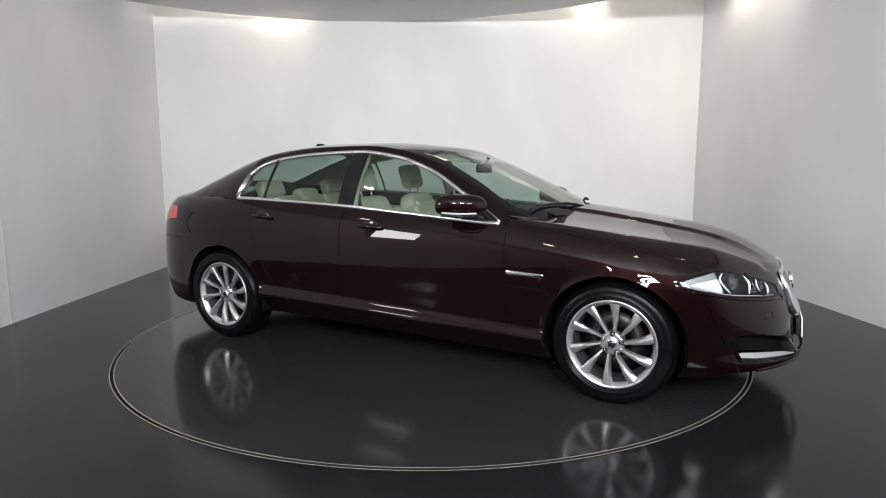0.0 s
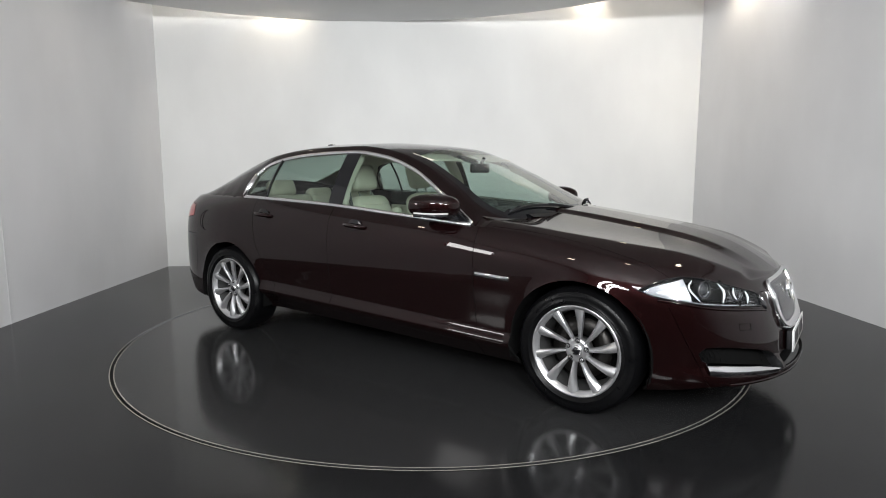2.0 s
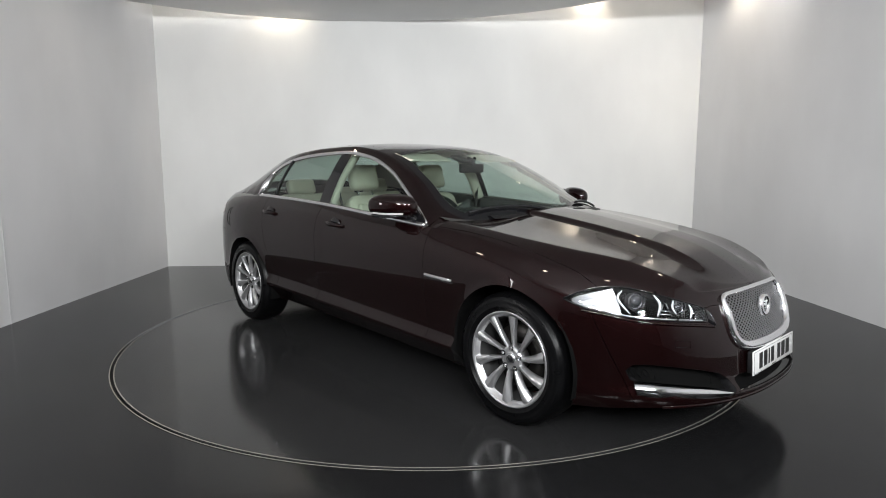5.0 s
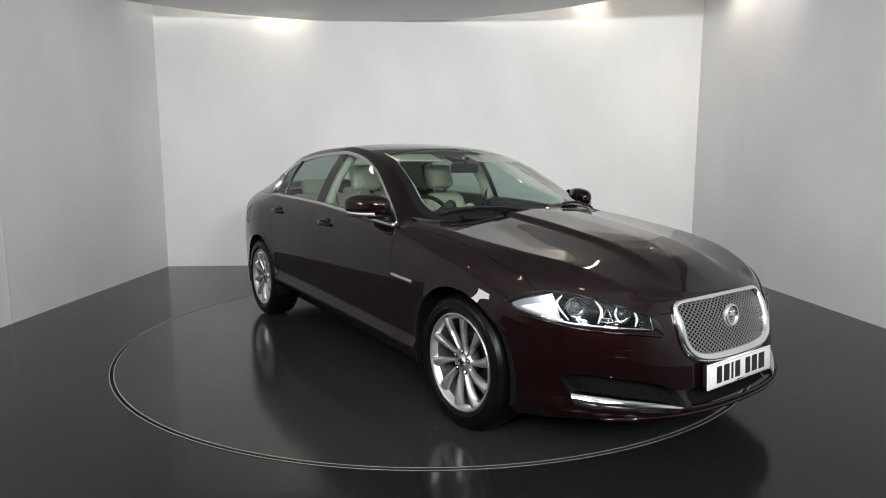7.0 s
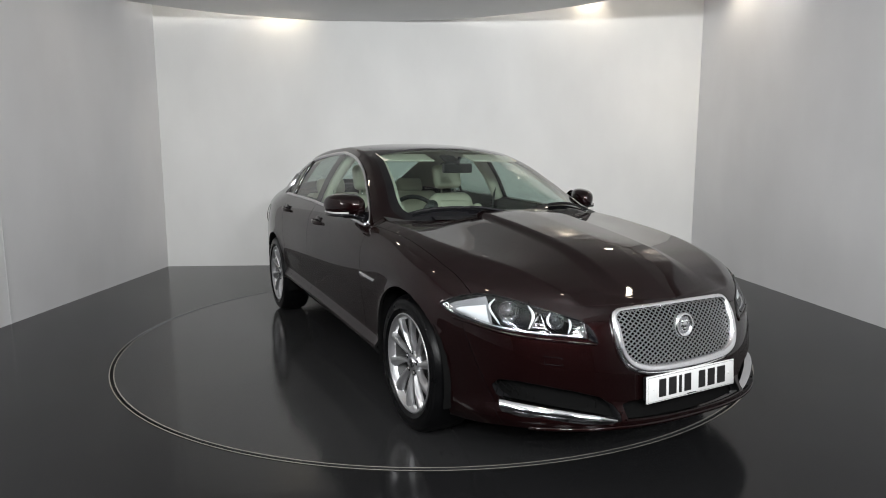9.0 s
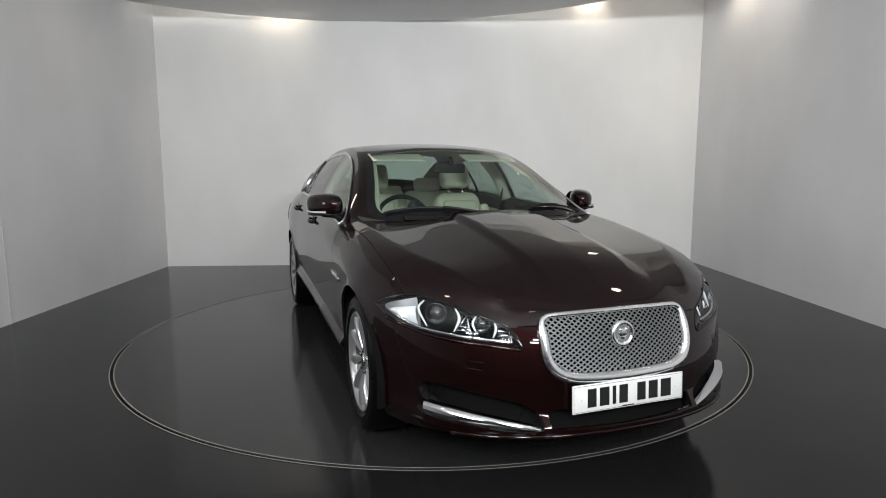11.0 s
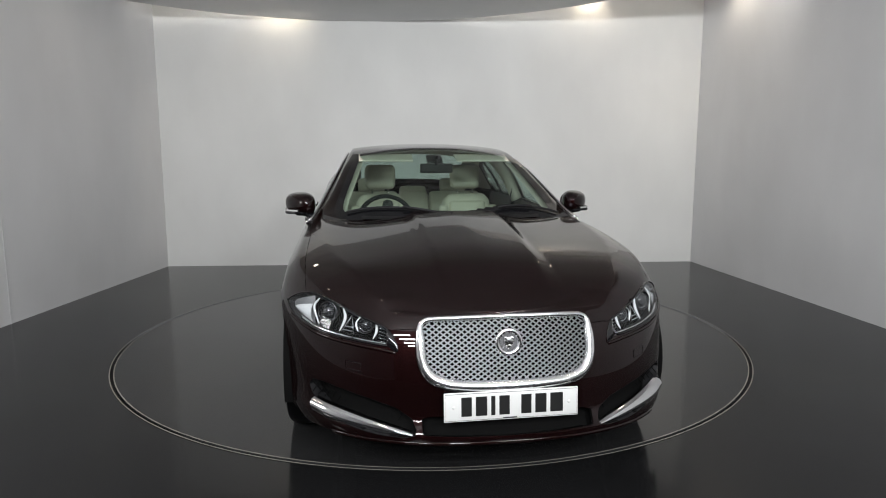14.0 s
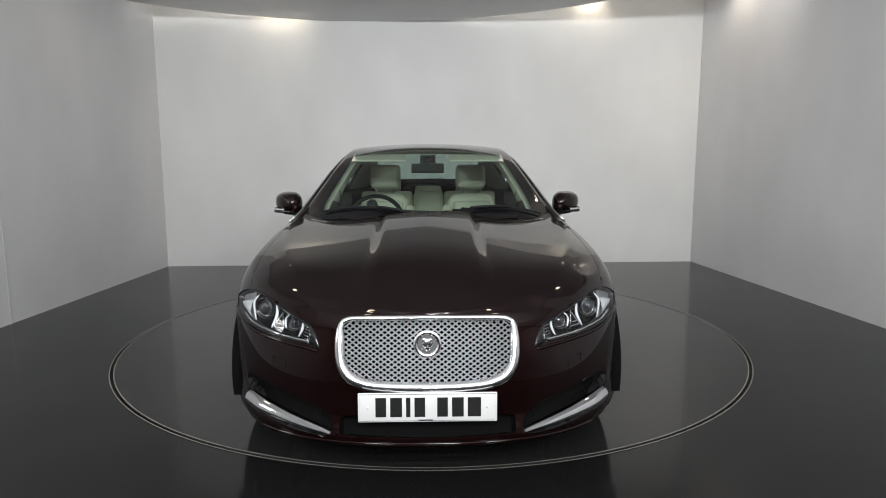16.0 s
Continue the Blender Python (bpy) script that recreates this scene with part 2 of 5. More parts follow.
def room():
    def ring_sheet(name, r0, r1, z, mat, n=160):
        rows = [[(TABLE_AT[0] + r * math.cos(2 * math.pi * i / n), TABLE_AT[1] + r * math.sin(2 * math.pi * i / n), z) for i in range(n + 1)] for r in (r0, r1)]
        bm = grid_bm(rows)
        bmesh.ops.remove_doubles(bm, verts=bm.verts, dist=1e-6)
        bmesh.ops.recalc_face_normals(bm, faces=bm.faces)
        return part(name, bm, mat)
    # floor with a round hole for the turntable
    bm = bmesh.new()
    n = 160
    inner, outer = [], []
    for i in range(n):
        a = 2 * math.pi * i / n
        c, s = math.cos(a), math.sin(a)
        inner.append(bm.verts.new((TABLE_AT[0] + c * (TABLE_R + 0.012), TABLE_AT[1] + s * (TABLE_R + 0.012), 0)))
        k = min((EAST + 0.2 if c > 0 else 0.2 - WEST) / max(abs(c), 1e-6), (NORTH + 0.3 if s > 0 else 0.2 - SOUTH) / max(abs(s), 1e-6))
        outer.append(bm.verts.new((c * k, s * k, 0)))
    for i in range(n):
        bm.faces.new((inner[i], inner[(i + 1) % n], outer[(i + 1) % n], outer[i]))
    for x, y in ((EAST + 0.2, NORTH + 0.3), (WEST - 0.2, NORTH + 0.3), (WEST - 0.2, SOUTH - 0.2), (EAST + 0.2, SOUTH - 0.2)):
        near = sorted(range(n), key=lambda i: (outer[i].co - Vector((x, y, 0))).length)[:2]
        v = bm.verts.new((x, y, 0))
        bm.faces.new((outer[near[0]], outer[near[1]], v))
    bmesh.ops.recalc_face_normals(bm, faces=bm.faces)
    for f in bm.faces:
        if f.normal.z < 0:
            f.normal_flip()
    tagged(part("floor", bm, FLOOR, smooth=False), "glossy dark grey painted studio floor round a turntable", "floor", kind="structure")
    tagged(ring_sheet("turntable_groove", TABLE_R - 0.03, TABLE_R + 0.03, -0.02, GROOVE), "dark recessed gap round the turntable", "groove", kind="structure")
    tagged(ring_sheet("turntable_rim", TABLE_R + 0.008, TABLE_R + 0.015, 0.002, EDGE), "worn metal rim set in the floor", "rim", kind="structure")
    # walls
    def wall(name, x0, y0, x1, y1, label, mat=None):
        d = Vector((x1 - x0, y1 - y0, 0))
        w = Vector((d.y, -d.x, 0)).normalized() * 0.15
        bm = bmesh.new()
        a, b = Vector((x0, y0, 0)), Vector((x1, y1, 0))
        quad = [a, b, b - w, a - w]
        low, top = [bm.verts.new(p) for p in quad], [bm.verts.new(p + Vector((0, 0, HIGH))) for p in quad]
        bm.faces.new(low[::-1]), bm.faces.new(top)
        for i in range(4):
            bm.faces.new((low[i], low[(i + 1) % 4], top[(i + 1) % 4], top[i]))
        bmesh.ops.recalc_face_normals(bm, faces=bm.faces)
        return tagged(part(name, bm, mat or WHITE_WALL, smooth=False), label, "wall", kind="structure")
    wall("wall_north", WEST, 3.25, EAST - 0.05, 3.43, "white painted studio wall behind the turntable")
    wall("wall_east", EAST - 0.05, 3.60, 3.80, SOUTH, "white painted studio side wall with faint board joints", SIDE_WALL)
    wall("wall_west", -3.60, SOUTH, -3.47, 3.40, "white painted studio side wall with faint board joints", SIDE_WALL)
    wall("wall_south", 3.9, SOUTH, -3.8, SOUTH, "dark grey wall closing the unlit end of the studio", DARK_WALL)
    # filler beads over the joints of the wall boards
    for x, y in ((-3.491, 0.26), (3.7035, 1.02)):
        bead = box_bm(x - 0.002, x + 0.002, y - 0.003, y + 0.003, 0.0, HIGH, 0.001)
        tagged(part("board_joint", bead, SIDE_WALL), "thin painted filler joint between wall boards", "joint", kind="structure")
    tagged(part("ceiling", box_bm(WEST - 0.3, EAST + 0.4, SOUTH - 0.2, NORTH + 0.4, HIGH, HIGH + 0.1), CEILING, smooth=False), "grey painted studio ceiling", "ceiling", kind="structure")
    # lowered round soffit over the turntable
    bm = lathe_bm([(0.0, SOFFIT), (SOFFIT_R - 0.03, SOFFIT), (SOFFIT_R, SOFFIT + 0.02), (SOFFIT_R, SOFFIT + 0.10), (0.0, SOFFIT + 0.10)], 160, "Z")
    for v in bm.verts:
        v.co.x = min(max(v.co.x, WEST + 0.03 - SOFFIT_AT[0]), EAST - 0.08 - SOFFIT_AT[0])
    ob = sharp(part("ceiling_soffit", bm, CEILING))
    ob.location = SOFFIT_AT
    tagged(ob, "lowered round grey ceiling panel over the turntable", "ceiling panel", kind="structure")


SOFFIT_AT, SOFFIT_R = (-0.743, -0.972, 0), 4.312
room()
def lamps():
    # rows of hung battens over the open end of the studio
    for x in (-1.5, 0.3, 2.1):
        for y in (-5.4, -6.1, -6.8, -7.5):
            area("batten_lamp", x, y, 2.70, (x * 0.6 + 0.5, 3.3, 0.9), 0.70, 0.12, 21, (0.965, 0.985, 1.0), 125)
    for x, y, z, watts in ((-1.85, 3.21, 3.56, 44), (2.1, 3.26, 3.60, 12)):
        spot("wall_spot", x, y, z, (x, y + 0.03, 0.0), watts, 125)
    # unseen fill lights above the soffit, facing the walls, added to brighten their tops
    area("gap_fill", -2.5, 2.55, 3.34, (-2.75, 3.3, 3.30), 1.6, 0.05, 3.5, (1.0, 0.95, 0.88))
    area("gap_fill", 2.7, 1.3, 3.34, (3.1, 3.3, 3.30), 1.6, 0.05, 10.0, (1.0, 0.93, 0.85))
    area("gap_fill", -0.4, 2.9, 3.42, (-0.4, 3.4, 3.36), 4.6, 0.05, 5.0, (1.0, 0.97, 0.93))
    spot("wall_spot", 3.49, 2.35, 3.60, (3.52, 2.35, 0.0), 28, 120)


lamps()
def turntable():
    bm = lathe_bm([(0.0, 0.0), (TABLE_R - 0.014, 0.0), (TABLE_R - 0.010, -0.003), (TABLE_R - 0.010, -0.05)], 160, "Z")
    root = tagged(new("turntable"), "flush round turntable painted glossy dark grey", "turntable")
    sharp(part("deck", bm, TABLE, root))
    bm = grid_bm([[(r * math.cos(2 * math.pi * i / 160), r * math.sin(2 * math.pi * i / 160), 0.002) for i in range(161)] for r in (TABLE_R - 0.017, TABLE_R - 0.010)])
    part("edge_strip", bm, EDGE, root, "worn metal edge strip")
    return root


TURNTABLE = turntable()
# ---- car: x forward from the middle of the wheelbase, y to its left, z up ----
PIVOT = (-0.164, 0.010)
AXLE, HUB_Z, ARCH_R = 1.45, 0.337, 0.380
CAR = tagged(new("car"), "dark brown-red metallic saloon car standing on the turntable", "car")


def car_part(name, bm, material, label="", smooth=True, parent=None):
    ob = part(name, bm, material, parent or CAR, label, smooth)
    if not parent:
        ob.location = (-PIVOT[0], -PIVOT[1], 0)
    return ob


nose_x = curve((0.18, 2.33), (0.22, 2.385), (0.27, 2.395), (0.34, 2.355), (0.45, 2.345), (0.55, 2.325), (0.65, 2.29), (0.72, 2.245), (0.80, 2.17))
tail_x = curve((0.18, -2.42), (0.25, -2.47), (0.45, -2.54), (0.70, -2.53), (0.95, -2.49), (1.10, -2.45))
plan_y = curve((-1.8, 0.925), (-1.45, 0.938), (-0.9, 0.928), (0.0, 0.922), (0.9, 0.928), (1.45, 0.938), (1.8, 0.93))
side_y = curve((0.13, -0.20), (0.20, -0.145), (0.25, -0.095), (0.31, -0.035), (0.345, -0.005), (0.358, -0.006), (0.40, -0.034), (0.50, -0.024), (0.66, -0.004), (0.80, -0.006), (0.92, -0.026), (1.02, -0.065), (1.12, -0.11))
end_y = curve((0.17, -0.075), (0.21, -0.045), (0.27, -0.02), (0.40, -0.012), (0.55, -0.006), (0.66, -0.004), (0.80, -0.006), (0.92, -0.026), (1.02, -0.065), (1.12, -0.11))
edge_z = curve((-2.5, 1.04), (-2.2, 1.055), (-1.9, 1.07), (-1.37, 1.068), (-0.9, 1.055), (-0.42, 1.036), (0.27, 0.992), (0.8, 0.958), (1.1, 0.930), (1.3, 0.903), (1.5, 0.866), (1.7, 0.824), (1.85, 0.797), (2.0, 0.770), (2.12, 0.738), (2.2, 0.722), (2.26, 0.722))
base_z = curve((-2.5, 0.25), (-1.9, 0.23), (-1.0, 0.222), (0.0, 0.202), (1.0, 0.180), (1.8, 0.192), (2.1, 0.232), (2.4, 0.252))
tuck = curve((-2.5, 0.06), (-1.6, 0.05), (-1.3, 0.035), (0.7, 0.03), (1.0, 0.05), (1.6, 0.07), (2.3, 0.05))
bonnet_z = curve((1.02, 1.030), (1.2, 1.010), (1.42, 0.978), (1.6, 0.949), (1.8, 0.913), (1.95, 0.876), (2.09, 0.821), (2.18, 0.771), (2.26, 0.714))
boot_z = curve((-2.47, 1.10), (-2.35, 1.118), (-2.1, 1.13), (-1.9, 1.14))

N_NOSE, N_SIDE, N_TAIL, N_WALL, N_DECK = 46, 150, 34, 40, 64


def outline(i):
    """Where the outline stands at step i, from the nose's middle to the tail's: a rough x, and the angle round nose or tail."""
    if i <= N_NOSE:
        return "nose", (i / N_NOSE) ** 1.0 * math.pi / 2
    if i < N_NOSE + N_SIDE:
        return "side", AXLE - 2 * AXLE * (i - N_NOSE) / N_SIDE
    return "tail", (1 - (i - N_NOSE - N_SIDE) / N_TAIL) * math.pi / 2


def wall_point(i, v):
    kind, a = outline(i)
    z, x, y = 0.5, 0, 0
    for _ in range(4):
        if kind == "nose":
            tip, n = nose_x(min(z, 0.80)), 2.45
            cx, sy = max(math.cos(a), 0) ** (2 / n), max(math.sin(a), 0) ** (2 / n)
            x = AXLE + (tip - AXLE) * cx
        elif kind == "tail":
            tip, n = tail_x(z), 2.9
            cx, sy = max(math.cos(a), 0) ** (2 / n), max(math.sin(a), 0) ** (2 / n)
            x = -AXLE + (tip + AXLE) * cx
        else:
            x, sy = a, 1.0
        zb, ze = base_z(x), edge_z(x)
        z = zb + (ze - zb) * v
    far = step(1.0, 1.35, abs(x))
    half = plan_y(x) + (1 - far) * side_y(z + 0.034 * max(-1.0, min(x, 1.0)) * step(0.60, 0.42, z)) + far * end_y(z)
    roll = 0.11 + 0.06 * step(0.4, 0.9, x)
    k = (z - (ze - roll)) / roll
    half -= tuck(x) * max(k, 0) ** 2
    return Vector((x, -half * sy, z))


WALL = [[wall_point(i, (j / N_WALL)) for j in range(N_WALL + 1)] for i in range(N_NOSE + N_SIDE + N_TAIL + 1)]
COWL = N_NOSE + int((AXLE - 0.86) / (2 * AXLE) * N_SIDE)
DECK_REAR = N_NOSE + int((AXLE + 1.40) / (2 * AXLE) * N_SIDE)


ridge_y = curve((0.8, 0.765), (1.1, 0.755), (1.3, 0.742), (1.5, 0.718), (1.67, 0.68), (1.88, 0.60), (2.02, 0.54), (2.12, 0.485), (2.2, 0.43), (2.27, 0.36))
ridge_z = curve((0.8, 0.996), (1.1, 0.967), (1.3, 0.942), (1.5, 0.917), (1.67, 0.893), (1.88, 0.859), (2.02, 0.815), (2.12, 0.772), (2.2, 0.734), (2.27, 0.708))
bulge_h = curve((0.9, 0.018), (1.3, 0.019), (1.8, 0.017), (2.0, 0.013), (2.12, 0.005), (2.2, 0.0))


def bonnet_height(x, y):
    """Height of the bonnet inside its two ridges: a raised middle panel between shallow hollows."""
    y, r = abs(y), ridge_y(x)
    v = min(y / r, 1.0)
    z = bonnet_z(x) + (ridge_z(x) - bonnet_z(x)) * v ** 1.25
    edge = 0.238 - 0.018 * step(1.1, 2.1, x)
    wide = 0.046 + 0.03 * step(1.7, 2.1, x)
    z += bulge_h(x) * (1 - min(max((y - edge) / wide, 0), 1) ** 0.8) if y > edge else bulge_h(x)
    return z - 0.0075 * step(2.24, 1.95, x) * math.sin(math.pi * min(max((v - 0.4) / 0.6, 0), 1))


def deck_rows(first, last, front):
    """The bonnet or boot lid: rows from the shoulder edge up to the middle line."""
    rows = []
    for i in range(first, last + 1):
        e = WALL[i][-1]
        f = (i - first) / (last - first)
        if front:
            xc = 2.255 + (1.10 - 2.255) * f ** 1.05
        else:
            xc = -2.46 + (-1.75 + 2.46) * (1 - f) ** 1.2
            zc = boot_z(xc)
        row = []
        at = lambda w: (e.x + (xc - e.x) * (w ** 1.5), e.y * (1 - w))
        if front:
            # where this row crosses the ridge
            wr = next((k / 200 for k in range(200) if abs(at(k / 200)[1]) <= ridge_y(at(k / 200)[0])), 1.0)
            zr = bonnet_height(*at(wr))
            lift = e.z - bonnet_height(*at(0.0))
            meet = max(0.0, 1 - wr / 0.08)
        for j in range(N_DECK + 1):
            w = j / N_DECK
            x, y = at(w)
            if front:
                if w >= wr:
                    z = bonnet_height(x, y) + meet * lift * (1 - step(wr, wr + 0.3, w))
                else:
                    q = 1 - w / wr
                    z = e.z + (zr + meet * lift - e.z) * (1 - 0.72 * q - 0.28 * q * q)
            else:
                z = e.z + (zc - e.z) * (1 - (1 - w) ** 2.3)
            row.append(Vector((x, y, z)))
        rows.append(row)
    return rows


BONNET_ROWS = deck_rows(0, COWL, True)
BOOT_ROWS = deck_rows(DECK_REAR, N_NOSE + N_SIDE + N_TAIL, False)


def half_to_full(rows_list):
    """One welded mesh of sheets and their mirror images."""
    bm = bmesh.new()
    for rows in rows_list:
        for s in (1, -1):
            vs = [[bm.verts.new((p.x, p.y * s, p.z)) for p in row] for row in rows]
            for a, b in zip(vs, vs[1:]):
                for i in range(len(a) - 1):
                    q = (a[i], a[i + 1], b[i + 1], b[i])
                    bm.faces.new(q if s < 0 else q[::-1])
    bmesh.ops.remove_doubles(bm, verts=bm.verts, dist=2e-4)
    bmesh.ops.dissolve_degenerate(bm, edges=bm.edges, dist=1e-5)
    bmesh.ops.recalc_face_normals(bm, faces=bm.faces)
    return bm


def sub_bm(faces):
    """A new mesh of some faces of another."""
    out, seen = bmesh.new(), {}
    for f in faces:
        vs = []
        for v in f.verts:
            if v not in seen:
                seen[v] = out.verts.new(v.co)
            vs.append(seen[v])
        try:
            out.faces.new(vs)
        except ValueError:
            pass
    return out


def slice_at(bm, point, normal, want):
    """Cuts the faces that want(centre) picks along a plane."""
    faces = [f for f in bm.faces if want(f.calc_center_median())]
    geom = list({v for f in faces for v in f.verts}) + list({e for f in faces for e in f.edges}) + faces
    bmesh.ops.bisect_plane(bm, geom=geom, plane_co=point, plane_no=normal, dist=1e-5)


def inside(poly, p):
    c = False
    for a, b in zip(poly, poly[1:] + poly[:1]):
        if (a[1] > p[1]) != (b[1] > p[1]) and p[0] < (b[0] - a[0]) * (p[1] - a[1]) / (b[1] - a[1]) + a[0]:
            c = not c
    return c


def take_region(bm, loop, way, reach=0.35):
    """Cuts the outline of a loop of points, seen along way, into the mesh, and gives its faces."""
    way = Vector(way).normalized()
    u = way.cross(Vector((0, 0, 1))).normalized()
    w = u.cross(way)
    mid = sum((Vector(p) for p in loop), Vector()) / len(loop)
    flat = [((Vector(p) - mid).dot(u), (Vector(p) - mid).dot(w)) for p in loop]
    lo = (min(p[0] for p in flat) - 0.03, min(p[1] for p in flat) - 0.03)
    hi = (max(p[0] for p in flat) + 0.03, max(p[1] for p in flat) + 0.03)

    def near(c, m=0.0):
        d = c - mid
        return lo[0] < d.dot(u) < hi[0] and lo[1] < d.dot(w) < hi[1] and abs(d.dot(way)) < reach
    for a, b in zip(loop, loop[1:] + loop[:1]):
        e = (Vector(b) - Vector(a))
        c2 = (Vector(a) + Vector(b)) / 2
        slice_at(bm, c2, e.cross(way).normalized(), lambda c: near(c) and (c - c2).length < e.length * 0.5 + 0.06)
    got = []
    for f in bm.faces:
        c = f.calc_center_median()
        if near(c):
            d = c - mid
            if inside(flat, (d.dot(u), d.dot(w))):
                got.append(f)
    return got


def smooth_loop(points, n=4):
    """A rounded closed loop through points."""
    out, k = [], len(points)
    for i in range(k):
        p0, p1, p2, p3 = (Vector(points[(i + d) % k]) for d in (-1, 0, 1, 2))
        for j in range(n):
            t = j / n
            out.append(0.5 * (2 * p1 + (p2 - p0) * t + (2 * p0 - 5 * p1 + 4 * p2 - p3) * t * t + (3 * p1 - p0 - 3 * p2 + p3) * t ** 3))
    return out


def smooth_line(points, n=6):
    pts = [Vector(p) for p in points]
    pts = [2 * pts[0] - pts[1]] + pts + [2 * pts[-1] - pts[-2]]
    out = []
    for p0, p1, p2, p3 in zip(pts, pts[1:], pts[2:], pts[3:]):
        for j in range(n):
            t = j / n
            out.append(0.5 * (2 * p1 + (p2 - p0) * t + (2 * p0 - 5 * p1 + 4 * p2 - p3) * t * t + (3 * p1 - p0 - 3 * p2 + p3) * t ** 3))
    return out + [pts[-2]]


def flange(bm, gap=0.0018, deep=0.014):
    """Draws a panel's rim back a little and turns it inwards, so that a shut line shows."""
    bm.normal_update()
    rim = [e for e in bm.edges if len(e.link_faces) == 1]
    verts = {v for e in rim for v in e.verts}
    moves = {}
    for v in verts:
        d = Vector()
        for f in v.link_faces:
            d += f.calc_center_median() - v.co
        d -= v.normal * d.dot(v.normal)
        moves[v] = v.co + d.normalized() * gap if d.length > 1e-7 else v.co.copy()
    back = {v: moves[v] - v.normal * deep for v in verts}
    for v in verts:
        v.co = moves[v]
    made = {v: bm.verts.new(back[v]) for v in verts}
    for e in rim:
        a, b = e.verts
        try:
            f = bm.faces.new((a, b, made[b], made[a]))
            f.material_index = 1
        except ValueError:
            pass
    bmesh.ops.recalc_face_normals(bm, faces=bm.faces)
    for e in rim:
        e.smooth = False
    return bm


HEADLAMP_TOP = [(2.214, -0.459, 0.667), (2.135, -0.565, 0.704), (2.045, -0.657, 0.738), (1.965, -0.722, 0.756), (1.890, -0.785, 0.756), (1.820, -0.842, 0.733), (1.758, -0.885, 0.697)]
HEADLAMP_LOW = [(1.758, -0.885, 0.697), (1.860, -0.853, 0.664), (2.020, -0.760, 0.634), (2.130, -0.650, 0.621), (2.190, -0.560, 0.613), (2.236, -0.462, 0.604)]
GRILLE = [(2.3, -0.338, 0.645), (2.3, -0.337, 0.672), (2.3, -0.32, 0.691), (2.3, -0.265, 0.7), (2.3, 0, 0.704), (2.3, 0.265, 0.7), (2.3, 0.32, 0.691), (2.3, 0.337, 0.672), (2.3, 0.338, 0.645), (2.3, 0.338, 0.605), (2.3, 0.335, 0.56), (2.3, 0.323, 0.525), (2.3, 0.297, 0.494), (2.3, 0.25, 0.474), (2.3, 0.18, 0.464), (2.3, 0, 0.46), (2.3, -0.18, 0.464), (2.3, -0.25, 0.474), (2.3, -0.297, 0.494), (2.3, -0.323, 0.525), (2.3, -0.335, 0.56), (2.3, -0.338, 0.605)]
INTAKE = [(2.06, -0.775, 0.36), (2.06, -0.765, 0.425), (2.17, -0.63, 0.418), (2.30, -0.44, 0.372), (2.335, -0.36, 0.30), (2.32, -0.40, 0.272), (2.20, -0.62, 0.288)]
LOWER = [(2.37, -0.338, 0.335), (2.37, -0.30, 0.345), (2.37, 0.30, 0.345), (2.37, 0.338, 0.335), (2.37, 0.338, 0.285), (2.37, 0.0, 0.280), (2.37, -0.338, 0.285)]
TAIL_LAMP = [(-2.06, -0.92, 0.985), (-2.36, -0.8, 1.005), (-2.5, -0.62, 0.985), (-2.5, -0.62, 0.88), (-2.3, -0.85, 0.86), (-2.03, -0.925, 0.90)]


SHUT = [(0.84, 0.838), (0.95, 0.828), (1.1, 0.817), (1.3, 0.809), (1.5, 0.811), (1.65, 0.809), (1.8, 0.799), (1.88, 0.791), (1.95, 0.780)]


def mirrored(loop):
    return [Vector((p[0], -p[1], p[2])) for p in loop][::-1]


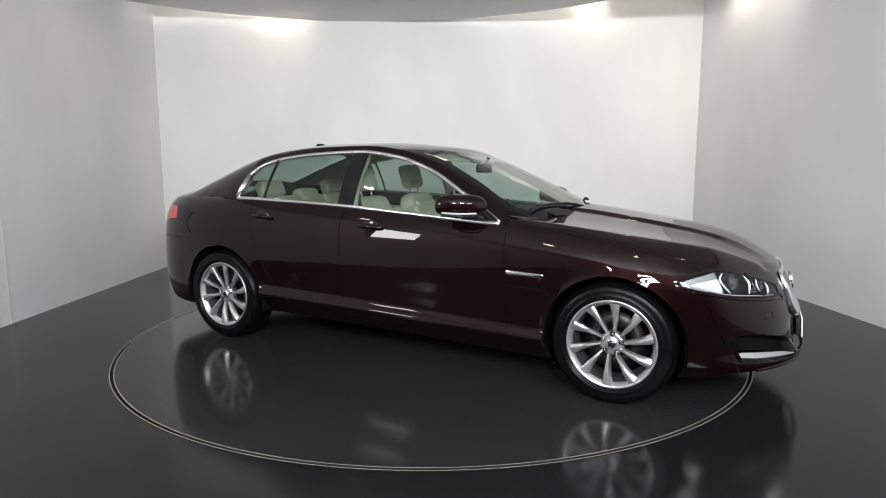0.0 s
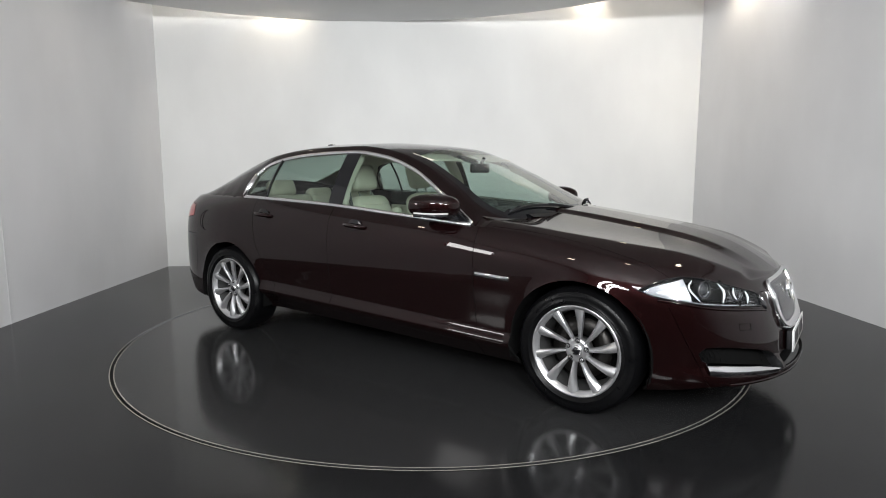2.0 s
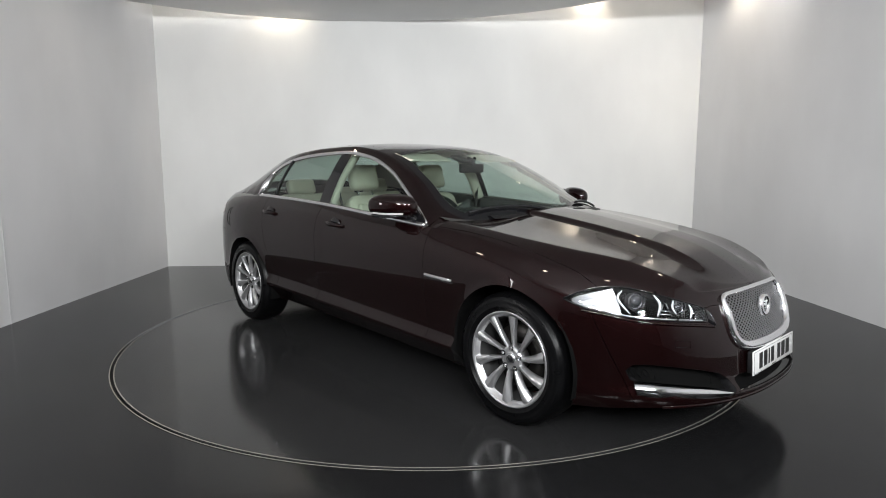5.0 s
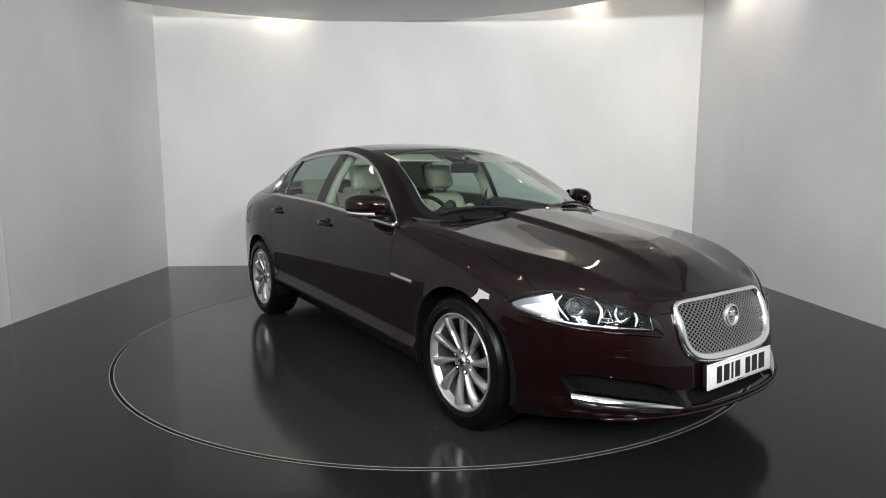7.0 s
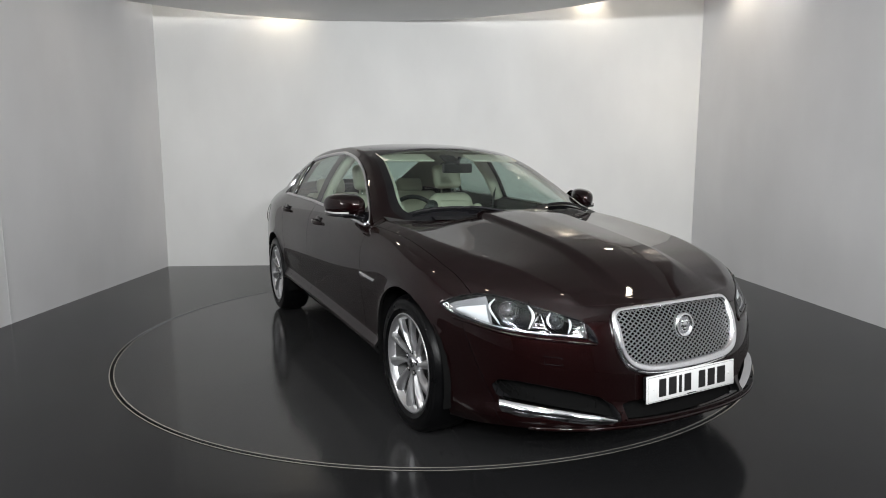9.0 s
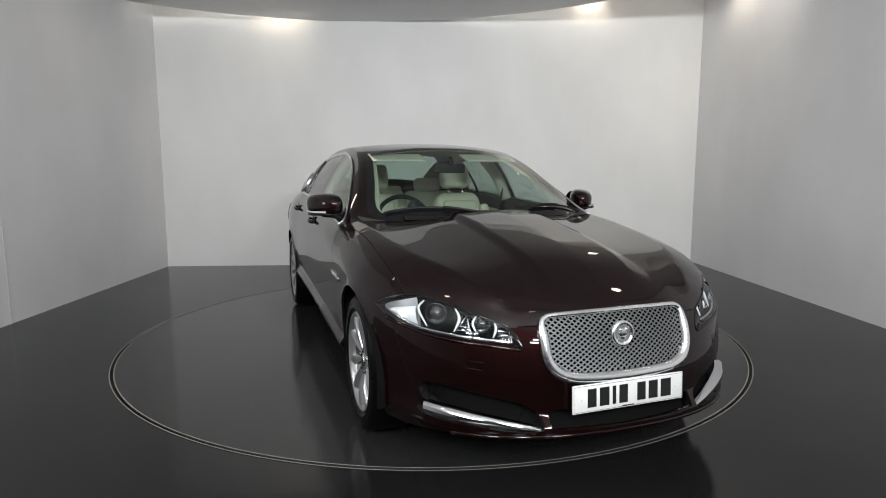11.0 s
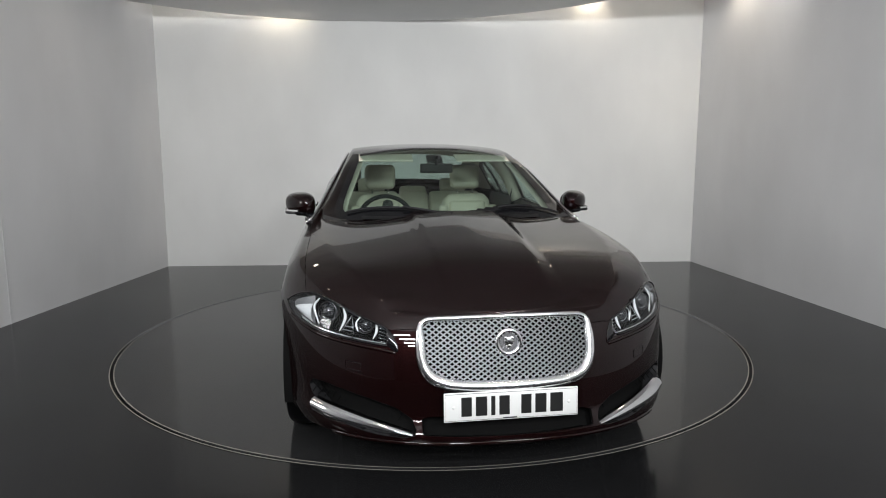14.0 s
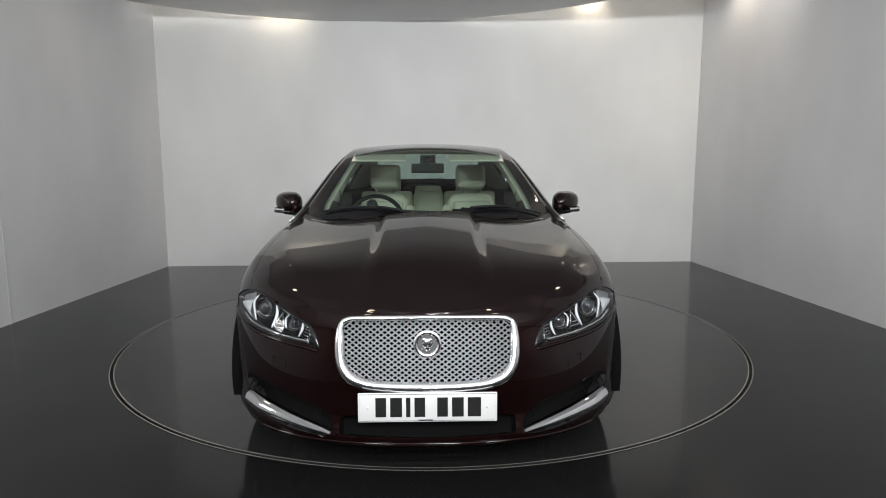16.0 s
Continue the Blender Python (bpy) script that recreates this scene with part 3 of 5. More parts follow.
def body():
    bm = half_to_full([WALL, BONNET_ROWS, BOOT_ROWS])
    # wheel arches
    for ax in (AXLE, -AXLE):
        gone = []
        for f in bm.faces:
            c = f.calc_center_median()
            if abs(c.y) > 0.6 and c.z < 0.8 and (c.x - ax) ** 2 + (c.z - HUB_Z) ** 2 < ARCH_R ** 2:
                gone.append(f)
        bmesh.ops.delete(bm, geom=gone, context="FACES")
        for v in bm.verts:
            if v.is_boundary and abs(v.co.y) > 0.6 and v.co.z < 0.85:
                dx, dz = v.co.x - ax, v.co.z - HUB_Z
                r = math.hypot(dx, dz)
                if abs(r - ARCH_R) < 0.04 and v.co.z > base_z(v.co.x) + 0.006:
                    v.co.x, v.co.z = ax + dx / r * ARCH_R, HUB_Z + dz / r * ARCH_R
        # raised lip round the arch
        for v in bm.verts:
            if abs(v.co.y) > 0.6 and v.co.z < 0.85:
                r = math.hypot(v.co.x - ax, v.co.z - HUB_Z)
                if r < ARCH_R + 0.045:
                    v.co.y += math.copysign(0.006 * (1 - (r - ARCH_R) / 0.045) ** 2, v.co.y)
    taken = {}
    for side, turn in (("right", lambda q: [Vector(p) for p in q]), ("left", mirrored)):
        s = -1 if side == "right" else 1
        for key, loop, way in (("lamp", smooth_line(HEADLAMP_TOP, 3)[:-1] + smooth_line(HEADLAMP_LOW, 3), (0.78, 0.6 * s, 0.12)), ("intake", smooth_loop(INTAKE, 2), (0.85, 0.5 * s, 0)), ("tail", TAIL_LAMP, (-0.6, 0.8 * s, 0))):
            lp = turn(loop)
            faces = take_region(bm, lp, way)
            taken[key + side] = sub_bm(faces)
            bmesh.ops.delete(bm, geom=faces, context="FACES")
    for key, loop in (("grille", smooth_loop(GRILLE, 3)), ("lower", LOWER)):
        faces = take_region(bm, loop, (1, 0, 0.0), 0.3)
        taken[key] = sub_bm(faces)
        bmesh.ops.delete(bm, geom=faces, context="FACES")
    # shut lines
    lamp_top = curve(*[(p[0], p[2]) for p in HEADLAMP_TOP])
    for (xa, ya), (xb, yb) in zip(SHUT, SHUT[1:]):
        for sg in (-1, 1):
            slice_at(bm, (xa, sg * ya, 0.8), (ya - yb, sg * (xb - xa), 0), lambda c: xa - 0.03 < c.x < xb + 0.03 and abs(c.y * sg - (ya + yb) / 2) < 0.07 and c.z > 0.745)
    side = lambda c: abs(c.y) > 0.6 and -1.6 < c.x < 1.2
    slice_at(bm, (0.835, 0, 0.6), (1, 0, 0.03), side)
    slice_at(bm, (-0.342, 0, 0.6), (1, 0, 0.02), side)
    slice_at(bm, (-0.93, 0, 0.42), (0.86, 0, 0.5), lambda c: abs(c.y) > 0.6 and -1.35 < c.x < -0.7 and c.z < 0.85)
    slice_at(bm, (-1.13, 0, 0.85), (1, 0, 0.22), lambda c: abs(c.y) > 0.6 and -1.5 < c.x < -0.8 and c.z > 0.55)
    slice_at(bm, (0, 0, 0.300), (0.035, 0, 1), lambda c: abs(c.y) > 0.6 and -1.2 < c.x < 1.1)
    slice_at(bm, (1.93, -0.8, 0.55), (0.9, 0, 0.42), lambda c: 1.6 < c.x < 2.2 and abs(c.y) > 0.7 and c.z < 0.72)
    slice_at(bm, (2.2, 0, 0.666), (0, 0, 1), lambda c: c.x > 2.1 and abs(c.y) < 0.47 and c.z < 0.72)
    slice_at(bm, (-1.93, -0.8, 0.5), (1, 0, -0.1), lambda c: -2.3 < c.x < -1.7 and c.z < 0.9 and abs(c.y) > 0.7)
    groups = {}
    shut_y = curve(*SHUT)
    for f in bm.faces:
        c = f.calc_center_median()
        y, e = abs(c.y), None
        top = c.z > edge_z(c.x) - 0.002 or (c.x > 1.93 and y > 0.44 and c.z > lamp_top(c.x) - 0.006) or (c.x > 2.1 and y < 0.47 and c.z > 0.666)
        if c.x > 0.84:
            if top and c.x > 1.93 or c.x <= 1.93 and y < shut_y(c.x) and c.z > 0.745:
                e = "bonnet"
            elif 0.9 * (c.x - 1.93) + 0.42 * (c.z - 0.55) > 0 and c.x > 1.6 and (c.z < 0.70 or c.x > 1.95):
                e = "front_bumper"
            else:
                e = "front_wing"
        elif c.x < -1.6 and (c.x + 1.93) - 0.1 * (c.z - 0.5) < 0 and c.z < 0.75:
            e = "rear_bumper"
        elif c.x < -1.75 and c.z > edge_z(c.x) + 0.004:
            e = "boot_lid"
        elif 0.035 * c.x + (c.z - 0.300) < 0 and -1.2 < c.x < 0.84:
            e = "sill"
        elif (c.x + 0.342) + 0.02 * (c.z - 0.6) > 0:
            e = "front_door"
        elif (c.x + 1.13) + 0.22 * (c.z - 0.85) > 0 and 0.86 * (c.x + 0.93) + 0.5 * (c.z - 0.42) > 0:
            e = "rear_door"
        else:
            e = "rear_quarter"
        if e in ("front_wing", "sill", "front_door", "rear_door", "rear_quarter"):
            e += "/right" if c.y < 0 else "/left"
        groups.setdefault(e, []).append(f)
    made = {}
    for key, faces in groups.items():
        b = sub_bm(faces)
        bmesh.ops.remove_doubles(b, verts=b.verts, dist=0.0022)
        bmesh.ops.recalc_face_normals(b, faces=b.faces)
        c = sum((f.normal.dot(f.calc_center_median() - Vector((0, 0, 0.55))) for f in b.faces))
        if c < 0:
            bmesh.ops.reverse_faces(b, faces=b.faces)
        flange(b)
        made[key] = car_part(key.split("/")[0], b, PAINT)
    bm.free()
    return made, taken


PANELS, TAKEN = body()


def inner_shell():
    """The dark tub behind the panels, open over the cabin, with the floor pan."""
    rows = []
    for i, row in enumerate(WALL):
        out = []
        for j in range(0, N_WALL + 1, 4):
            p = row[j].copy()
            p.y += 0.03 if p.y < -0.03 else 0
            p.x += -0.06 if p.x > 1.5 else 0.03 if p.x < -2 else 0
            out.append(p)
        rows.append(out)
    bm = half_to_full([rows])
    gone = [f for f in bm.faces for c in [f.calc_center_median()] for ax in (AXLE, -AXLE) if abs(c.y) > 0.6 and (c.x - ax) ** 2 + (c.z - HUB_Z) ** 2 < (ARCH_R - 0.005) ** 2]
    bmesh.ops.delete(bm, geom=list(set(gone)), context="FACES")
    for ax in (AXLE, -AXLE):
        for v in bm.verts:
            if v.is_boundary and abs(v.co.y) > 0.6 and v.co.z < 0.9:
                dx, dz = v.co.x - ax, v.co.z - HUB_Z
                r = math.hypot(dx, dz)
                if abs(r - ARCH_R) < 0.05 and v.co.z > base_z(v.co.x) + 0.01:
                    v.co.x, v.co.z = ax + dx / r * (ARCH_R + 0.012), HUB_Z + dz / r * (ARCH_R + 0.012)
    car_part("inner_shell", bm, DARK)
    pan = grid_bm([[(x, y, base_z(x) + 0.02) for y in (-1, -0.6, 0.6, 1)] for x in np.linspace(-2.35, 2.1, 20)])
    for v in pan.verts:
        x = v.co.x
        lim = 0.80 if abs(x) < 1.9 else 0.55
        near_axle = min(abs(x - AXLE), abs(x + AXLE)) < 0.42
        v.co.y = max(-1, min(1, v.co.y)) * (0.60 if near_axle else lim) if abs(v.co.y) > 0.9 else v.co.y * 0.8
    car_part("floor_pan", pan, DARK)


inner_shell()


# greenhouse: sections across the car
dlo_top = curve((-1.350, 1.08), (-1.346, 1.145), (-1.330, 1.20), (-1.285, 1.262), (-1.205, 1.315), (-1.0, 1.362), (-0.77, 1.385), (-0.37, 1.398), (-0.08, 1.365), (0.21, 1.278), (0.5, 1.125), (0.78, 0.966), (0.80, 0.957))
rail_z = curve((-2.10, 1.08), (-1.96, 1.138), (-1.8, 1.195), (-1.5, 1.302), (-1.23, 1.382), (-1.0, 1.416), (-0.77, 1.434), (-0.37, 1.442), (-0.08, 1.412), (0.21, 1.33), (0.5, 1.185), (0.8, 1.005), (0.9, 0.975), (1.0, 0.955), (1.12, 0.94))
rail_y = curve((-2.10, 0.58), (-1.8, 0.60), (-1.5, 0.60), (-1.23, 0.592), (-0.77, 0.575), (-0.37, 0.572), (-0.08, 0.585), (0.21, 0.618), (0.5, 0.68), (0.8, 0.748), (0.9, 0.72), (1.0, 0.60), (1.08, 0.40), (1.12, 0.15))
mid_z = curve((-2.10, 1.12), (-1.96, 1.185), (-1.64, 1.325), (-1.4, 1.405), (-1.2, 1.456), (-0.73, 1.481), (-0.36, 1.478), (0.0, 1.450), (0.13, 1.432), (0.3, 1.370), (0.6, 1.245), (0.9, 1.105), (1.0, 1.055), (1.06, 1.02), (1.12, 0.985))
WS_X, RW_X, B0, B1, Q0, TIP = 0.13, -1.27, -0.425, -0.29, -1.09, -1.350
STATIONS = sorted(set([round(x, 4) for x in np.concatenate([np.linspace(-2.10, -1.5, 16), np.linspace(-1.46, 0.80, 100), np.linspace(0.83, 1.12, 16)])] + [WS_X, RW_X, B0, B1, Q0, TIP + 0.001, TIP + 0.008, TIP + 0.022]))
N_DLO, N_ABOVE, N_TOP = 12, 4, 28


def belt(x):
    i = min(range(len(WALL)), key=lambda k: abs(WALL[k][-1].x - x))
    e = WALL[i][-1]
    return Vector((x, e.y, edge_z(x)))


def bonnet_rear(y):
    """Where the bonnet's rear edge lies."""
    return 0.86 + 0.24 * max(0.0, 1 - abs(y) / 0.849) ** 1.5


def house_row(x):
    b, r = belt(x), Vector((x, -rail_y(x), rail_z(x)))
    if x > 0.82:
        b = Vector((x, -rail_y(x) - 0.03, rail_z(x) - 0.03))
    zt = min(max(dlo_top(x), b.z + 0.002), r.z - 0.004) if TIP <= x <= 0.80 else b.z + (r.z - b.z) * 0.1
    pts = []
    for j in range(N_DLO + N_ABOVE):
        z = b.z + (zt - b.z) * j / N_DLO if j <= N_DLO else zt + (r.z - zt) * (j - N_DLO) / N_ABOVE
        t = (z - b.z) / max(r.z - b.z, 1e-5)
        y = b.y + (r.y - b.y) * t - 0.022 * math.sin(math.pi * t) * min(1, (r.z - b.z) / 0.3)
        pts.append(Vector((x, y, z)))
    zc = mid_z(x)
    for j in range(N_TOP + 1):
        w = j / N_TOP
        y = r.y * (1 - w)
        pts.append(Vector((x, y, r.z + (zc - r.z) * (1 - (1 - w) ** 2.4))))
    return pts


HOUSE = [house_row(x) for x in STATIONS]
J_RAIL = N_DLO + N_ABOVE


def greenhouse():
    sets = {}
    for i in range(len(STATIONS) - 1):
        x = (STATIONS[i] + STATIONS[i + 1]) / 2
        for j in range(len(HOUSE[0]) - 1):
            top = j >= J_RAIL
            w = (j - J_RAIL + 0.5) / N_TOP
            tall = dlo_top(x) - belt(x).z
            if top and x > WS_X and w > 0.06:
                y = HOUSE[i][j].y
                key = "windscreen" if (w > 0.13 and x > WS_X + 0.035 and x < bonnet_rear(y) - 0.022) else "windscreen_border"
            elif top and x < RW_X and w > 0.13 and x > -1.98:
                key = "rear_window"
            elif not top and j < N_DLO and TIP < x < 0.80 and tall > 0.004:
                if B0 < x < B1:
                    key = "b_pillar"
                elif x > B1:
                    key = "front_door_glass" if x < 0.60 else "door_corner"
                elif x > Q0 + 0.0:
                    key = "rear_door_glass"
                else:
                    key = "quarter_glass"
            elif top and x < WS_X and x > RW_X and w > 0.13:
                key = "roof"
            elif x > -0.36:
                key = "a_pillar"
            else:
                key = "c_pillar"
            if top or x < 0.815:
                sets.setdefault(key, []).append((i, j))
    mats = {"windscreen": WINDOW, "rear_window": WINDOW, "front_door_glass": WINDOW, "rear_door_glass": REAR_WINDOW, "quarter_glass": REAR_WINDOW, "b_pillar": GLOSS_BLACK, "door_corner": GLOSS_BLACK, "windscreen_border": GLOSS_BLACK}
    for key, cells in sets.items():
        both = key in ("windscreen", "windscreen_border", "rear_window", "roof")
        for sides in ([(1, -1)] if both else [(1,), (-1,)]):
            bm, seen = bmesh.new(), {}

            def vert(i, j, s):
                p = HOUSE[i][j]
                k = (i, j, s if p.y < -1e-6 else 0)
                if k not in seen:
                    seen[k] = bm.verts.new((p.x, p.y * s, p.z))
                return seen[k]
            for s in sides:
                for i, j in cells:
                    q = [vert(i, j, s), vert(i, j + 1, s), vert(i + 1, j + 1, s), vert(i + 1, j, s)]
                    bm.faces.new(q[::-1] if s > 0 else q)
            bmesh.ops.recalc_face_normals(bm, faces=bm.faces)
            if sum(f.normal.dot(f.calc_center_median() - Vector((0, 0, 0.9))) for f in bm.faces) < 0:
                bmesh.ops.reverse_faces(bm, faces=bm.faces)
            if key in ("roof",):
                flange(bm, 0.001, 0.01)
            car_part(key, bm, mats.get(key, PAINT))
    # cream lining under roof and pillars
    rows = []
    for i, x in enumerate(STATIONS):
        if -1.95 < x < 0.72:
            rows.append([p + Vector((0, 0.018 if k < 8 else 0, -0.022)) for k, p in enumerate(HOUSE[i][N_DLO + 1:])])
    cut_ws = [r for r in rows if r[0].x <= WS_X + 0.02 and r[0].x > RW_X]
    car_part("headliner", half_to_full([cut_ws]), TRIM, "cream fabric headliner")
    for s in (1, -1):
        bm = bmesh.new()
        strip = []
        for i, x in enumerate(STATIONS):
            if WS_X + 0.06 < x < 0.82:
                strip.append([Vector((p.x, (p.y + 0.025) * s, p.z - 0.022)) for p in HOUSE[i][N_DLO:J_RAIL + 5]])
        car_part("pillar_trim", grid_bm(strip), TRIM, "cream pillar trim")
        strip = [[Vector((p.x, (p.y + 0.02) * s, p.z - 0.015)) for p in HOUSE[i][N_DLO:J_RAIL + 5]] for i, x in enumerate(STATIONS) if -1.95 < x < RW_X + 0.02]
        car_part("pillar_trim", grid_bm(strip), TRIM, "cream pillar trim")
    # bright strips round the side windows
    for s in (1, -1):
        def out(p, d=0.004):
            return Vector((p.x, (p.y - d) * s, p.z))
        line = [out(HOUSE[i][N_DLO]) for i, x in enumerate(STATIONS) if TIP < x <= 0.79]
        car_part("window_trim", tube_bm(line, 0.0145, 8, flat=0.55), SATIN, "bright metal window surround")
        line = [out(HOUSE[i][0]) for i, x in enumerate(STATIONS) if TIP < x <= 0.79]
        car_part("window_trim", tube_bm(line, 0.0145, 8, flat=0.55), SATIN, "bright metal window surround")
        # the broad bright corner at the rear end
        i0 = min(range(len(STATIONS)), key=lambda i: abs(STATIONS[i] - TIP - 0.022))
        bm = tube_bm([out(HOUSE[i0 - 1][0], 0.003), out(HOUSE[i0][6], 0.004), out(HOUSE[i0 + 2][N_DLO - 1], 0.004)], [0.022, 0.030, 0.024], 8, flat=0.5)
        car_part("window_trim", bm, SATIN, "bright metal window surround")
        for xd, wid in ((Q0, 0.012),):
            i1 = min(range(len(STATIONS)), key=lambda i: abs(STATIONS[i] - xd))
            car_part("window_divider", tube_bm([out(p, 0.002) for p in HOUSE[i1][:N_DLO + 1]], wid, 6, flat=0.5), GLOSS_BLACK)


greenhouse()
def wheel_parts():
    """One road wheel about its hub: its outer face looks along -y."""
    root = new("wheel")
    root.parent = CAR
    root["label"] = "silver ten-spoke alloy wheel with black tyre"
    tyre = lathe_bm([(0.236, 0.10), (0.245, 0.112), (0.30, 0.118), (0.325, 0.105), (0.336, 0.08), (0.339, 0.04), (0.339, -0.04), (0.336, -0.078), (0.327, -0.100), (0.316, -0.1095), (0.3145, -0.1125), (0.311, -0.1128), (0.309, -0.1145), (0.29, -0.118), (0.270, -0.117), (0.2685, -0.1185), (0.265, -0.1183), (0.2635, -0.1155), (0.244, -0.108), (0.236, -0.098)], 72)
    part("tyre", tyre, RUBBER, root, "black rubber tyre")
    rim = lathe_bm([(0.243, -0.100), (0.246, -0.107), (0.243, -0.112), (0.236, -0.112), (0.230, -0.104), (0.222, -0.098), (0.214, -0.080)], 72)
    part("rim", rim, ALLOY, root, "silver alloy rim")
    # the rim behind the spokes is much darker than its outer face
    part("inner_rim", lathe_bm([(0.214, -0.080), (0.205, -0.03), (0.20, 0.06), (0.235, 0.09)], 72), DARK_ALLOY, root, "dull dark inner rim behind the spokes")
    part("barrel", lathe_bm([(0.0, 0.03), (0.19, 0.03), (0.19, 0.05), (0.0, 0.05)], 48), DARK, root)
    part("brake_disc", lathe_bm([(0.07, -0.005), (0.165, -0.005), (0.165, 0.02), (0.07, 0.02)], 56, close=True), STEEL, root, "worn steel brake disc")
    part("hub", lathe_bm([(0.0, -0.084), (0.030, -0.084), (0.034, -0.080), (0.050, -0.086), (0.060, -0.084), (0.067, -0.070), (0.068, -0.02), (0.0, -0.02)], 48), ALLOY, root)
    part("centre_cap", lathe_bm([(0.0, -0.092), (0.022, -0.091), (0.028, -0.087), (0.029, -0.08)], 32), SATIN, root, "round metal centre cap")
    part("cap_badge", lathe_bm([(0.0, -0.0935), (0.019, -0.0928), (0.020, -0.090)], 28), GLOSS_BLACK, root)

    # ten blades, broad at the rim and swept round
    def blade():
        bm = bmesh.new()
        rows = []
        for k in range(9):
            t = k / 8
            r = 0.055 + (0.226 - 0.055) * t
            sweep = radians(4) + radians(7) * t
            half = 0.0105 + 0.0205 * t ** 1.5
            y = -0.080 - 0.010 * math.sin(math.pi * t * 0.8) - 0.016 * t
            row = []
            for a, dy in ((-1.0, 0.024), (-1.0, 0.002), (-0.75, -0.003), (0.0, -0.004), (0.25, 0.0), (0.8, 0.012), (0.86, 0.026)):
                ang = sweep + a * half / r
                row.append(Vector((r * math.cos(ang), y + dy, r * math.sin(ang))))
            rows.append(row)
        g = grid_bm(rows)
        bmesh.ops.recalc_face_normals(g, faces=g.faces)
        return g
    base = blade()
    me = bpy.data.meshes.new("spoke")
    for f in base.faces:
        f.smooth = True
    for e in base.edges:
        if len(e.link_faces) == 2 and e.calc_face_angle(0) > radians(40):
            e.smooth = False
    base.to_mesh(me)
    base.free()
    me.materials.append(ALLOY)
    for k in range(10):
        sp = new("spoke", me)
        sp.parent = root
        sp.matrix_local = Matrix.Rotation(2 * math.pi * (k + 0.25) / 10, 4, "Y")
    nut = lathe_bm([(0.0, -0.094), (0.007, -0.093), (0.010, -0.088), (0.0105, -0.07)], 10)
    me = bpy.data.meshes.new("wheel_nut")
    nut.to_mesh(me)
    nut.free()
    me.materials.append(CHROME)
    pocket = lathe_bm([(0.0, -0.0862), (0.0135, -0.0868), (0.0145, -0.0845)], 14)
    me2 = bpy.data.meshes.new("nut_pocket")
    pocket.to_mesh(me2)
    pocket.free()
    me2.materials.append(GLOSS_BLACK)
    for k in range(5):
        a = 2 * math.pi * (k + 0.5) / 5
        for nm, m in (("wheel_nut", me), ("nut_pocket", me2)):
            nt = new(nm, m)
            nt.parent = root
            nt.location = (0.054 * math.cos(a), 0, 0.054 * math.sin(a))
    return root


def wheels():
    first = wheel_parts()
    spots = [(AXLE, -0.795, 0), (-AXLE, -0.805, 0), (AXLE, 0.795, 180), (-AXLE, 0.805, 180)]
    for i, (x, y, turn) in enumerate(spots):
        m = Matrix.Translation((x - PIVOT[0], y - PIVOT[1], 0.339)) @ Matrix.Rotation(radians(turn), 4, "Z") @ Matrix.Rotation(radians((22, 22, 40, 11)[i]), 4, "Y")
        if i == 0:
            first.matrix_basis = m
        else:
            copy_thing(first, m)
    for x in (AXLE, -AXLE):
        for s in (1, -1):
            rows = []
            for k in range(25):
                a = math.pi * (k / 24) * 1.16 - math.pi * 0.08
                rows.append([(x + math.cos(a) * (ARCH_R + 0.012), s * yy, HUB_Z + math.sin(a) * (ARCH_R + 0.012)) for yy in (0.55, 0.75, 0.905)])
            car_part("wheel_liner", grid_bm(rows), DARK)
            bm = bmesh.new()
            ring = [bm.verts.new((x + math.cos(2 * math.pi * k / 32) * 0.40, s * 0.56, max(0.2, HUB_Z + math.sin(2 * math.pi * k / 32) * 0.40))) for k in range(32)]
            bm.faces.new(ring)
            car_part("wheel_liner", bm, DARK)


wheels()
# ---- front end ----
def nose_at(y, z):
    """How far forward the nose skin lies."""
    tip, n = nose_x(z), 2.45
    half = 0.93 + end_y(z)
    return AXLE + (tip - AXLE) * max(1 - (abs(y) / half) ** n, 0) ** (1 / n)


def offset_bm(src, d):
    bm = src.copy()
    bmesh.ops.recalc_face_normals(bm, faces=bm.faces)
    bm.normal_update()
    mid = sum((v.co for v in bm.verts), Vector()) / max(len(bm.verts), 1)
    flip = -1 if sum(f.normal.x * (1 if mid.x > 0 else -1) for f in bm.faces) < 0 else 1
    for v in bm.verts:
        v.co -= v.normal * d * flip
    return bm


def rim_line(bm):
    """The outer edge of a sheet as a closed run of points."""
    edges = [e for e in bm.edges if len(e.link_faces) == 1]
    links = {}
    for e in edges:
        a, b = e.verts
        links.setdefault(a, []).append(b)
        links.setdefault(b, []).append(a)
    start = edges[0].verts[0]
    run, prev, cur = [start], None, start
    while True:
        nxt = [v for v in links[cur] if v is not prev]
        if not nxt or nxt[0] is start or len(run) > 2000:
            break
        prev, cur = cur, nxt[0]
        run.append(cur)
    return [v.co.copy() for v in run]


def thin(run, gap):
    out = [run[0]]
    for p in run[1:]:
        if (p - out[-1]).length > gap:
            out.append(p)
    return out


def ball_bm(r, centre, sx=1, sy=1, sz=1, u=20, v=12):
    bm = bmesh.new()
    bmesh.ops.create_uvsphere(bm, u_segments=u, v_segments=v, radius=r)
    bmesh.ops.transform(bm, matrix=Matrix.Translation(centre) @ Matrix.Diagonal((sx, sy, sz, 1)), verts=bm.verts)
    return bm


